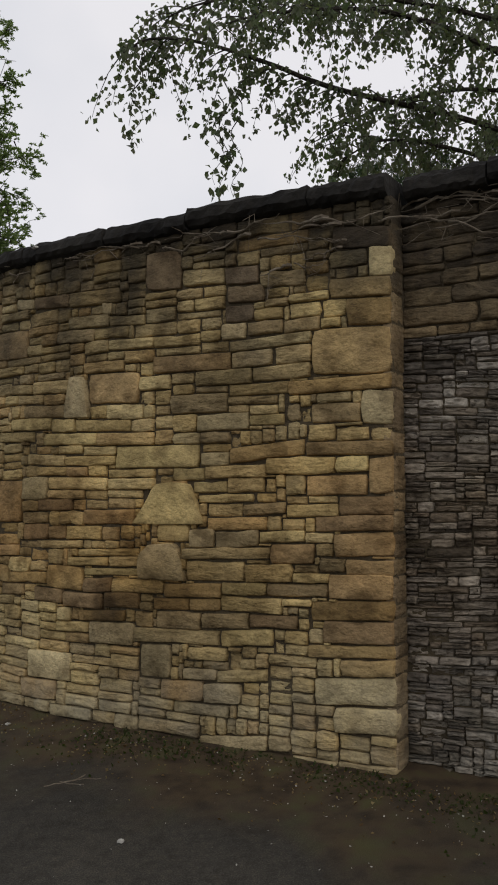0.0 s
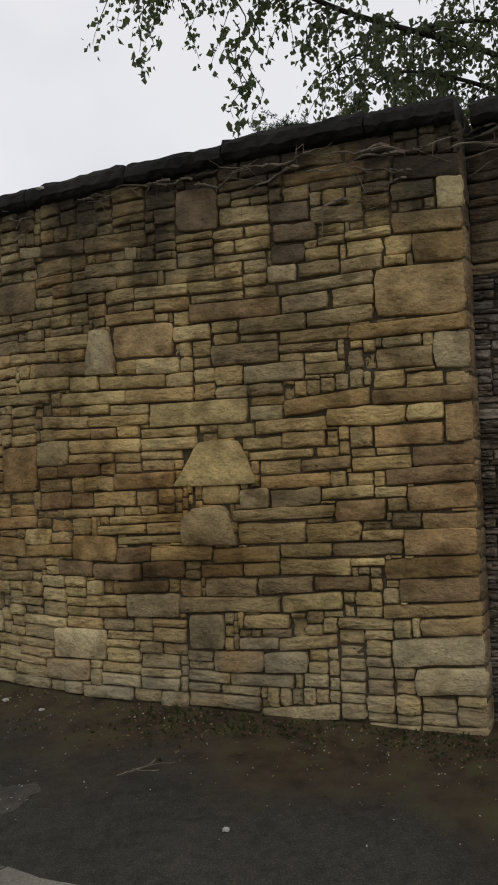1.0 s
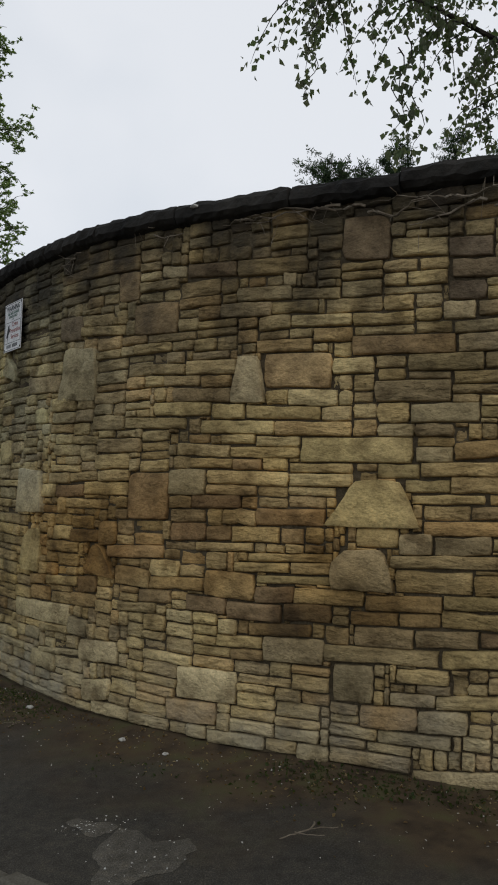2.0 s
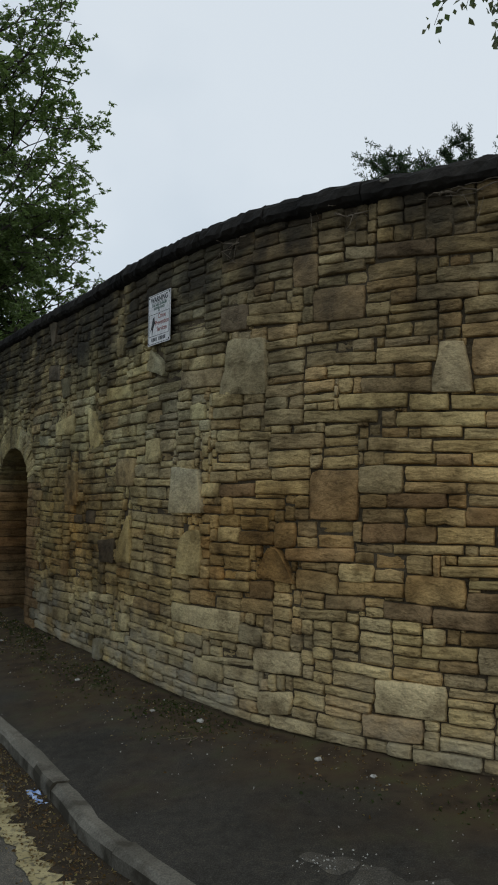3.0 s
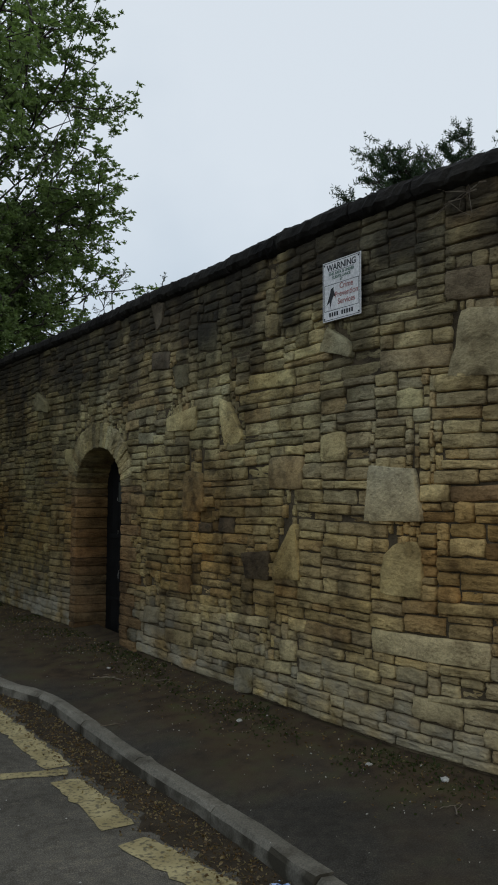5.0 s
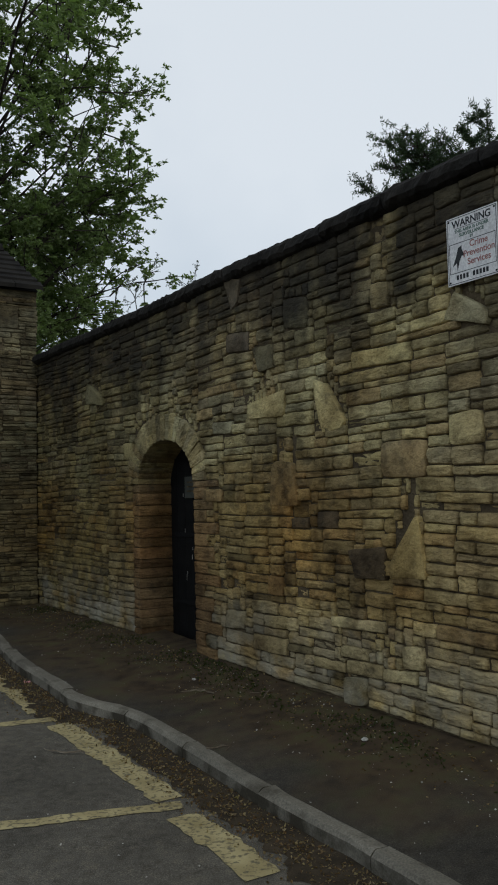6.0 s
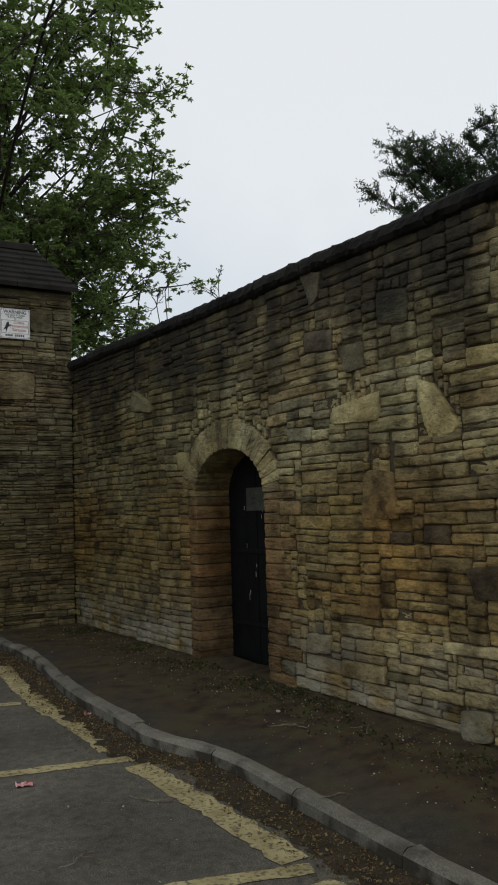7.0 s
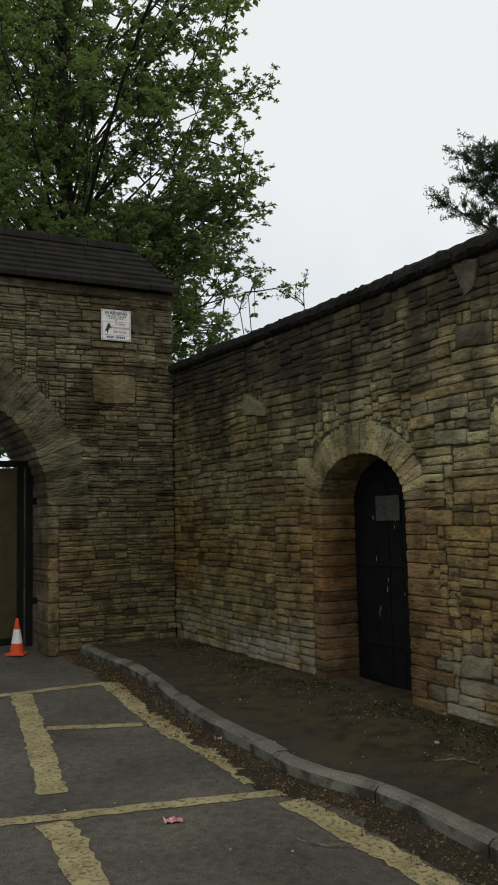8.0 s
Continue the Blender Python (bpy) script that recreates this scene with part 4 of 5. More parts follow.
mesh_object("string_course", v, f, M_GATE, wall_3, centre=True)
nv = 46
for i in range(nv):
    a0, a1 = math.pi * i / nv, math.pi * (i + 1) / nv
    d = 0.56 + rng.uniform(-0.05, 0.05)
    poly = [(GC + r * math.cos(a), G_SPRING + r * math.sin(a)) for r, a in ((G_R, a0), (G_R + d, a0), (G_R + d, a1), (G_R, a1))]
    v, f = block(GATE, poly[::-1], rng, proud=0.018, gap=0.001, depth=1.48, worn=0.03, pillow=0.6)
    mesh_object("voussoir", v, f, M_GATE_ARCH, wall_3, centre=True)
# reveal of the gateway: dressed blocks
for edge, sgn in ((G0, 1), (G0 + 2 * G_R, -1)):
    z = -0.05
    while z < G_SPRING - 0.02:
        e = min(G_SPRING, z + rng.uniform(0.14, 0.26))
        if G_SPRING - e < 0.08:
            e = G_SPRING
        lo, hi = sorted((edge, edge - sgn * 0.14))
        v, f = block(GATE, rect(lo, hi, z, e), rng, proud=0.014, gap=0.002, depth=1.48, worn=0.04)
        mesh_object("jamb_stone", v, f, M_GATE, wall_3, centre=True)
        z = e
# the end face towards the long wall
gend = Line([GATE.at(0.0, -1.5), GATE.at(0.0, 0.0)], straight=True)
for poly in rubble(0.0, 1.5, lambda s: 3.3, lambda s: GATE_TOP, rng, row=(10, 20), width=(0.25, 0.5), wave=0.0):
    v, f = block(gend, poly, rng)
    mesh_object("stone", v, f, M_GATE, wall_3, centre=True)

# stone-slated saddle roof
roof = new("gatehouse_roof")
roof.location = GATE.place(3.4, GATE_TOP)
tagged(roof, "dark saddle roof of overlapping stone slates on the gatehouse wall", "roof")
inv = roof.matrix_basis.inverted()
RIDGE_BACK, RIDGE_UP, ROWS_N = 0.75, 0.82, 8


def to_roof(s, z, off):
    return tuple(inv @ Vector(GATE.place(s, z, off)))


for side in (1, -1):
    for i in range(ROWS_N):
        u0, u1 = i / ROWS_N, (i + 1.25) / ROWS_N
        s = -0.06 + 0.42 * u0
        while s < 7.0:
            e = min(7.05, s + rng.uniform(0.35, 0.75))
            def pt(u, up):
                d = (1 - u) * (RIDGE_BACK + 0.16)
                return (-RIDGE_BACK + side * d, GATE_TOP + 0.0 + u * RIDGE_UP + up)
            (o0, z0), (o1, z1) = pt(u0, 0.065 + rng.normal(0, 0.004)), pt(min(u1, 1), 0.008)
            vs = [to_roof(q, z, o) for q in (s + 0.004, e - 0.004) for o, z in ((o0, z0 - 0.065), (o0, z0), (o1, z1 + 0.02), (o1, z1 - 0.03))]
            fs = [(0, 1, 5, 4), (1, 2, 6, 5), (2, 3, 7, 6), (3, 0, 4, 7), (0, 3, 2, 1), (4, 5, 6, 7)]
            mesh_object("slate", vs, fs, M_ROOF, roof)
            s = e
s = 0.33
while s < 7.0:
    e = min(7.05, s + rng.uniform(0.5, 0.7))
    vs = [to_roof(q, GATE_TOP + RIDGE_UP + h, -RIDGE_BACK + o) for q in (s + 0.004, e - 0.004) for o, h in ((0.13, -0.05), (0.09, 0.05), (0, 0.09), (-0.09, 0.05), (-0.13, -0.05))]
    fs = [(a, a + 1, a + 6, a + 5) for a in range(4)] + [(4, 0, 5, 9), (4, 3, 2, 1, 0), (5, 6, 7, 8, 9)]
    mesh_object("ridge_stone", vs, fs, M_ROOF, roof)
    s = e
vs = [to_roof(s + (0.36 if z > GATE_TOP else 0), z, o) for s in (-0.02, 6.6) for o, z in ((0.02, GATE_TOP), (-RIDGE_BACK, GATE_TOP + RIDGE_UP - 0.02), (-1.52, GATE_TOP))]
mesh_object("gable", vs, [(0, 1, 2), (5, 4, 3), (0, 3, 4, 1), (1, 4, 5, 2), (2, 5, 3, 0)], M_ROOF, roof)

# ---------------------------------------------------------------- ground
def ground():
    xs = np.r_[-600, -200, -60, np.arange(-24, 12, 0.6), 60, 200, 600]
    ys = np.r_[-600, -200, -60, np.arange(-10, 30, 0.6), 60, 200, 600]
    verts = [(x, y, road_z(x, y)) for y in ys for x in xs]
    n = len(xs)
    faces = [(j * n + i, j * n + i + 1, (j + 1) * n + i + 1, (j + 1) * n + i) for j in range(len(ys) - 1) for i in range(n - 1)]
    return mesh_object("ground", verts, faces, M_ROAD, smooth=True)


tagged(ground(), "dark grey worn asphalt road surface", "road", kind="structure")
KW, KH = 0.125, 0.115


def kerb_z(s):
    p = KERBLINE.at(s)
    return road_z(*p) + KH


def pavement():
    n, m = 150, 22
    verts, faces, across = [], [], []
    for i in range(n):
        f = i / (n - 1)
        ks = f * KERBLINE.length
        k = KERBLINE.at(ks, -KW + 0.03)
        kz = kerb_z(ks) - 0.004
        w = WALL.at(-2.2 + f * (WALL.length + 2.4), -0.3 if f > 0.12 else -0.55)
        wz = wall_foot(max(0, -2.2 + f * WALL.length)) + 0.015
        for j in range(m):
            g = j / (m - 1)
            p = k * (1 - g) + w * g
            d = noise.noise(Vector((p[0] * 1.2, p[1] * 1.2, 0))) * 0.014 + noise.noise(Vector((p[0] * 4, p[1] * 4, 3))) * 0.007
            verts.append((p[0], p[1], kz * (1 - g ** 0.8) + wz * g ** 0.8 + d * min(1, g * 6) + 0.035 * max(0, g - 0.72) / 0.28 * (0.5 + noise.noise(Vector((p[0] * 2, p[1] * 2, 9))))))
            across.append(g)
    for i in range(n - 1):
        for j in range(m - 1):
            a = i * m + j
            faces.append((a, a + m, a + m + 1, a + 1))
    ob = mesh_object("pavement", verts, faces, M_PAVE, smooth=True)
    at = ob.data.attributes.new("across", "FLOAT", "POINT")
    at.data.foreach_set("value", across)
    return ob


tagged(pavement(), "dark asphalt pavement with moss and soil along the wall", "pavement", kind="structure")
kerb = new("kerb")
tagged(kerb, "curving row of worn grey concrete kerb stones", "kerb", kind="structure")
s = -0.56
while s < KERBLINE.length - 0.05:
    e = min(KERBLINE.length, s + 1.03)
    verts, faces = [], []
    shift, lift, dip = rng.normal(0, 0.004), rng.normal(0, 0.003), rng.normal(0, 0.003)
    prof = [(0.012, -0.2), (0.008, KH - 0.03), (-0.012, KH - 0.006), (-0.03, KH), (-KW + 0.01, KH - 0.002), (-KW, KH - 0.012), (-KW, -0.2)]
    for i in range(6):
        q = s + 0.006 + (e - s - 0.012) * i / 5
        p0 = KERBLINE.at(q)
        rz = road_z(*p0)
        for o, h in prof:
            p = KERBLINE.at(q, o + shift + rng.normal(0, 0.003))
            verts.append((p[0], p[1], rz + h + lift + dip * (i / 2.5 - 1) + rng.normal(0, 0.002)))
    m = len(prof)
    for i in range(5):
        for j in range(m):
            a, b = i * m + j, i * m + (j + 1) % m
            faces.append((a, b, b + m, a + m))
    faces += [tuple(range(m))[::-1], tuple(range(5 * m, 6 * m))]
    stone = mesh_object("kerb_stone", verts, faces, M_KERB, kerb, smooth=False, centre=True)
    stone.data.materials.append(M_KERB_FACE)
    # upright faces take the darker, more heavily blotched material
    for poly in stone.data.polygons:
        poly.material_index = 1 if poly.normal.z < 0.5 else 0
    s = e


# ---------------------------------------------------------------- doorway, gate, signs
def on_face(line, s, z, off):
    return line.face(s, z, off)


def placed(name, m, label, category, group=""):
    ob = new(name)
    ob.matrix_world = m
    return tagged(ob, label, category, group)


door = placed("door", on_face(WALL, DC, wall_foot(DC), -0.40), "old black painted plank door deep in the arched doorway", "door")
for i in range(7):
    x0 = -DA - 0.05 + i * (2 * DA + 0.1) / 7
    x1 = x0 + (2 * DA + 0.1) / 7 - 0.008
    part("plank", box_bm(x0, x1, -0.12 + 0.01 * (i % 2), 2.28, -0.045, rng.uniform(-0.004, 0.004), 0.006), M_DOOR, door)
for y in (0.35, 1.1, 1.95):
    part("hinge_strap", box_bm(-DA * 0.8, DA * 0.5, y, y + 0.05, 0.008, 0.016, 0.003), M_IRON, door)
part("door_handle", box_bm(DA - 0.26, DA - 0.22, 1.0, 1.16, 0.008, 0.045, 0.01), M_IRON, door)
for i in range(16):
    x, y = rng.uniform(-0.45, 0.45), rng.uniform(0.5, 1.6)
    part("flaked_paint", box_bm(x, x + rng.uniform(0.003, 0.007), y, y + rng.uniform(0.02, 0.07), 0.007, 0.010), M_CHIP, door, "pale bare flake in the paint")
notice = placed("notice", on_face(WALL, 10.19, 1.69, -0.385), "small faded grey notice fixed to the black door", "sign")
part("sheet", box_bm(-0.19, 0.19, -0.12, 0.12, 0, 0.006, 0.002), M_NOTICE, notice)
for k in range(3):
    part("text_bar", box_bm(-0.13, 0.13 - 0.04 * k, 0.05 - 0.05 * k, 0.065 - 0.05 * k, 0.0062, 0.0075), M_DARK, notice)


def lettering(text, size, x, y, mat, parent, bold=0.0):
    cu = bpy.data.curves.new("lettering", "FONT")
    cu.body, cu.size, cu.align_x, cu.extrude, cu.offset = text, size, "CENTER", 0.0006, bold
    tmp = new("lettering", cu)
    me = bpy.data.meshes.new_from_object(tmp)
    bpy.data.objects.remove(tmp)
    me.materials.clear()
    me.materials.append(mat)
    ob = new("lettering", me)
    ob.parent = parent
    ob.location = (x, y, 0.0058)
    return ob


def frame_bm(x0, x1, y0, y1, w, z0, z1):
    bm = bmesh.new()
    out = [(x0, y0), (x1, y0), (x1, y1), (x0, y1)]
    inn = [(x0 + w, y0 + w), (x1 - w, y0 + w), (x1 - w, y1 - w), (x0 + w, y1 - w)]
    rows = [[bm.verts.new((*p, z)) for p in ps] for ps, z in ((out, z0), (out, z1), (inn, z1), (inn, z0))]
    for r, q in ((0, 1), (1, 2), (2, 3)):
        for i in range(4):
            j = (i + 1) % 4
            bm.faces.new((rows[r][i], rows[r][j], rows[q][j], rows[q][i]))
    return bm


def warning_sign(m, w, h):
    ob = placed("warning_sign", m, "white warning sign with dark lettering screwed to the stone wall", "sign", "warning signs")
    sheet = part("sheet", box_bm(-w / 2, w / 2, -h / 2, h / 2, 0, 0.005, 0.0018), M_SIGN, ob)
    part("border", frame_bm(-w / 2 + 0.008, w / 2 - 0.008, -h / 2 + 0.008, h / 2 - 0.008, 0.004, 0.0051, 0.0058), M_INK, ob)
    part("panel_border", frame_bm(-w / 2 + 0.02, w / 2 - 0.02, -h * 0.33, h * 0.11, 0.004, 0.0051, 0.0058), M_INK, ob)
    lettering("WARNING", 0.066, 0, h * 0.34, M_INK, ob, 0.0013)
    part("underline", box_bm(-0.135, 0.135, h * 0.315, h * 0.322, 0.0051, 0.0058), M_INK, ob)
    lettering("THIS AREA IS UNDER", 0.030, 0, h * 0.255, M_GREEN, ob, 0.0007)
    lettering("SURVEILLANCE", 0.030, 0, h * 0.19, M_GREEN, ob, 0.0007)
    lettering("BY", 0.024, 0, h * 0.135, M_GREEN, ob, 0.0005)
    for k, word in enumerate(("Crime", "Prevention", "Services")):
        lettering(word, 0.058, 0.055, h * (0.0 - 0.125 * k), M_REDINK, ob, 0.0007)
    # dark slanting emblem
    bm = bmesh.new()
    shape = [(-0.165, -0.08), (-0.13, -0.06), (-0.125, -0.115), (-0.105, -0.05), (-0.085, -0.02), (-0.06, -0.03), (-0.085, 0.02), (-0.085, 0.045), (-0.115, 0.035), (-0.135, -0.02)]
    lo = [bm.verts.new((x, y - 0.02, 0.0052)) for x, y in shape]
    hi = [bm.verts.new((x, y - 0.02, 0.0060)) for x, y in shape]
    bm.faces.new(hi)
    for i in range(len(lo)):
        j = (i + 1) % len(lo)
        bm.faces.new((lo[i], lo[j], hi[j], hi[i]))
    part("emblem", bm, M_INK, ob)
    for k in range(10):
        if k != 4:
            x = -0.135 + 0.027 * k
            part("number_bar", box_bm(x, x + 0.018, -h * 0.43, -h * 0.36, 0.0051, 0.0058), M_INK, ob)
    for x in (-1, 1):
        for y in (-1, 1):
            part("screw", box_bm(x * (w / 2 - 0.022) - 0.006, x * (w / 2 - 0.022) + 0.006, y * (h / 2 - 0.022) - 0.006, y * (h / 2 - 0.022) + 0.006, 0.004, 0.008, 0.002), M_IRON, sheet)
    return ob


warning_sign(on_face(WALL, 5.44, 3.10, 0.036), 0.42, 0.44)
warning_sign(on_face(GATE, 0.835, 4.265, 0.045), 0.42, 0.42)

gate = placed("metal_gate", on_face(GATE, G0 + 0.05, 0.02, -0.62), "black iron gate with dark brown boards standing in the archway", "gate")
post = part("hinge_post", box_bm(-0.09, 0.0, 0, 2.42, -0.04, 0.04, 0.006), M_IRON, gate)
part("stile", box_bm(-0.20, -0.115, 0.04, 2.36, -0.03, 0.03, 0.005), M_IRON, gate)
part("top_rail", box_bm(-2.9, -0.02, 2.36, 2.44, -0.035, 0.035, 0.005), M_IRON, gate)
part("bottom_rail", box_bm(-2.9, -0.115, 0.03, 0.12, -0.03, 0.03, 0.005), M_IRON, gate)
part("board", box_bm(-0.56, -0.205, 0.12, 2.34, -0.012, 0.012, 0.003), M_BROWN, gate)
part("middle_stile", box_bm(-0.61, -0.565, 0.12, 2.36, -0.025, 0.025, 0.004), M_IRON, gate)
for y in (0.5, 0.85, 1.2, 1.5):
    part("rail", box_bm(-2.85, -0.61, y, y + 0.06, -0.015, 0.015, 0.003), M_IRON, gate)
for i in range(12):
    x = -0.82 - 0.18 * i
    part("bar", box_bm(x, x + 0.025, 0.12, 2.36, -0.012, 0.012, 0.003), M_IRON, gate)
part("hinge", box_bm(-0.02, 0.16, 1.86, 1.95, 0.0, 0.06, 0.008), M_IRON, post)
part("hinge", box_bm(-0.02, 0.14, 0.55, 0.63, 0.0, 0.06, 0.008), M_IRON, post)
part("jamb_strip", box_bm(0.055, 0.10, 1.45, 1.83, 0.10, 0.125, 0.004), M_KERB, gate, "pale worn timber strip")


def lathe(profile, n=20):
    bm = bmesh.new()
    rings = [[bm.verts.new((r * math.cos(2 * math.pi * i / n), r * math.sin(2 * math.pi * i / n), z)) for i in range(n)] for r, z in profile]
    for a, b in zip(rings[:-1], rings[1:]):
        for i in range(n):
            j = (i + 1) % n
            bm.faces.new((a[i], a[j], b[j], b[i]))
    bm.faces.new(rings[0][::-1])
    bm.faces.new(rings[-1])
    return bm


cone = new("traffic_cone")
cp = GATE.at(2.05, -0.38)
cone.location = (cp[0], cp[1], road_z(*cp) + 0.012)
cone.scale = (0.86, 0.86, 0.92)
tagged(cone, "orange traffic cone with a white reflective sleeve by the gate", "traffic cone")
part("base", box_bm(-0.14, 0.14, -0.14, 0.14, 0, 0.03, 0.01), M_ORANGE, cone)
part("body", lathe([(0.105, 0.028), (0.083, 0.16), (0.0825, 0.16)]), M_ORANGE, cone)
part("sleeve", lathe([(0.084, 0.16), (0.050, 0.35), (0.048, 0.352)]), M_WHITE, cone)
part("tip", lathe([(0.048, 0.35), (0.024, 0.49), (0.018, 0.50)]), M_ORANGE, cone)

# ---------------------------------------------------------------- road markings, patch
def marking(points, width, name="road_marking", label="worn yellow painted line on the road"):
    ln = Line(points, straight=len(points) < 3)
    n = max(3, int(ln.length / 0.07))
    verts, faces = [], []
    for i in range(n + 1):
        s = ln.length * i / n
        for side in (-1, 1):
            p = ln.at(s, side * (width / 2 + rng.normal(0, width * 0.05)))
            verts.append((p[0], p[1], road_z(*p) + 0.005))
    for i in range(n):
        a = 2 * i
        faces.append((a, a + 2, a + 3, a + 1))
    ob = mesh_object(name, verts, faces, M_YELLOW)
    return tagged(ob, label, "road marking", "yellow road markings", kind="structure")


marking([(-3.3, 5.35), (-3.66, 6.1), (-4.0, 6.75), (-4.3, 7.14), (-4.62, 7.52)], 0.2)
marking([(-4.70, 7.72), (-4.95, 8.2), (-5.13, 8.52)], 0.2)
marking([(-5.22, 8.78), (-5.52, 9.33), (-5.86, 9.93), (-6.2, 10.5)], 0.19)
marking([(-6.42, 10.88), (-6.76, 11.56), (-7.3, 12.47), (-8.03, 14.1)], 0.2)
marking([(-5.14, 8.69), (-5.75, 8.555), (-8.9, 7.87)], 0.12)
marking([(-6.24, 10.66), (-7.03, 10.45), (-7.76, 10.24), (-9.9, 9.7)], 0.13)
marking([(-7.45, 12.45), (-8.28, 12.38)], 0.12)
marking([(-7.95, 14.23), (-8.72, 13.86), (-9.9, 13.22)], 0.13)
marking([(-8.88, 13.68), (-8.29, 12.1), (-7.80, 10.70)], 0.2)
marking([(-7.68, 10.16), (-7.49, 9.85), (-7.27, 9.31), (-6.82, 8.2)], 0.2)
marking([(-3.78, 6.68), (-4.2, 6.60), (-7.4, 5.95)], 0.12)


bpy.context.view_layer.update()
_deps = bpy.context.evaluated_depsgraph_get()


def drop(x, y, top=0.6):
    hit, loc, nor, idx, ob, _ = scene.ray_cast(_deps, Vector((x, y, top)), Vector((0, 0, -1)))
    return loc.z if hit else road_z(x, y)


def ground_patch(cx, cy, rx, ry, turn, mat, name, label, seed):
    r = np.random.default_rng(seed)
    n = 40
    verts = [(cx, cy, drop(cx, cy) + 0.006)]
    for ring in (0.35, 0.7, 1.0):
        for i in range(n):
            a = 2 * math.pi * i / n
            k = ring * (1 + 0.22 * math.sin(3 * a + seed) + 0.12 * math.sin(5 * a + 2) + (r.normal(0, 0.04) if ring == 1 else 0))
            x, y = rx * k * math.cos(a), ry * k * math.sin(a)
            px, py = cx + x * math.cos(turn) - y * math.sin(turn), cy + x * math.sin(turn) + y * math.cos(turn)
            verts.append((px, py, drop(px, py) + (0.006 if ring < 1 else 0.002)))
    faces = [(0, 1 + i, 1 + (i + 1) % n) for i in range(n)]
    for k in (0, 1):
        for i in range(n):
            j = (i + 1) % n
            a, b = 1 + k * n, 1 + (k + 1) * n
            faces.append((a + i, b + i, b + j, a + j))
    return tagged(mesh_object(name, verts, faces, mat, smooth=True), label, "pavement", kind="structure")


ground_patch(-2.15, 5.56, 0.15, 0.07, -0.6, M_PATCH, "pavement_patch", "small pale gritty tarmac patch on the dark pavement", 5)
ground_patch(-1.90, 5.22, 0.24, 0.24, 0.5, M_PATCH, "pavement_patch", "pale gritty tarmac patch on the dark pavement", 3)

# ---------------------------------------------------------------- trees
def tube(verts, faces, pts, r0, r1, n=6):
    pts = [Vector(p) for p in pts]
    base = len(verts)
    for i, p in enumerate(pts):
        d = (pts[min(i + 1, len(pts) - 1)] - pts[max(i - 1, 0)]).normalized()
        a = d.orthogonal().normalized()
        b = d.cross(a)
        r = r0 + (r1 - r0) * i / (len(pts) - 1)
        for k in range(n):
            t = 2 * math.pi * k / n
            verts.append(tuple(p + a * (r * math.cos(t)) + b * (r * math.sin(t))))
    for i in range(len(pts) - 1):
        for k in range(n):
            q, w = base + i * n + k, base + i * n + (k + 1) % n
            faces.append((q, w, w + n, q + n))


def leaf(verts, faces, p, d, size, r, wide=0.62):
    """A small pointed leaf, folded along its middle."""
    d = d.normalized()
    side = d.cross(Vector(r.normal(0, 1, 3))).normalized()
    up = side.cross(d) * (size * 0.16)
    b = len(verts)
    verts += [tuple(p), tuple(p + d * size * 0.45 + side * size * wide / 2 + up), tuple(p + d * size), tuple(p + d * size * 0.45 - side * size * wide / 2 + up)]
    faces += [(b, b + 1, b + 2), (b, b + 2, b + 3)]


def bend(a, b, r, sag=0.0, n=7, wob=0.06):
    a, b = Vector(a), Vector(b)
    length = (b - a).length
    off = Vector(r.normal(0, 1, 3)) * length * wob
    return [a.lerp(b, i / n) + off * math.sin(math.pi * i / n) + Vector((0, 0, sag * math.sin(math.pi * i / n))) for i in range(n + 1)]


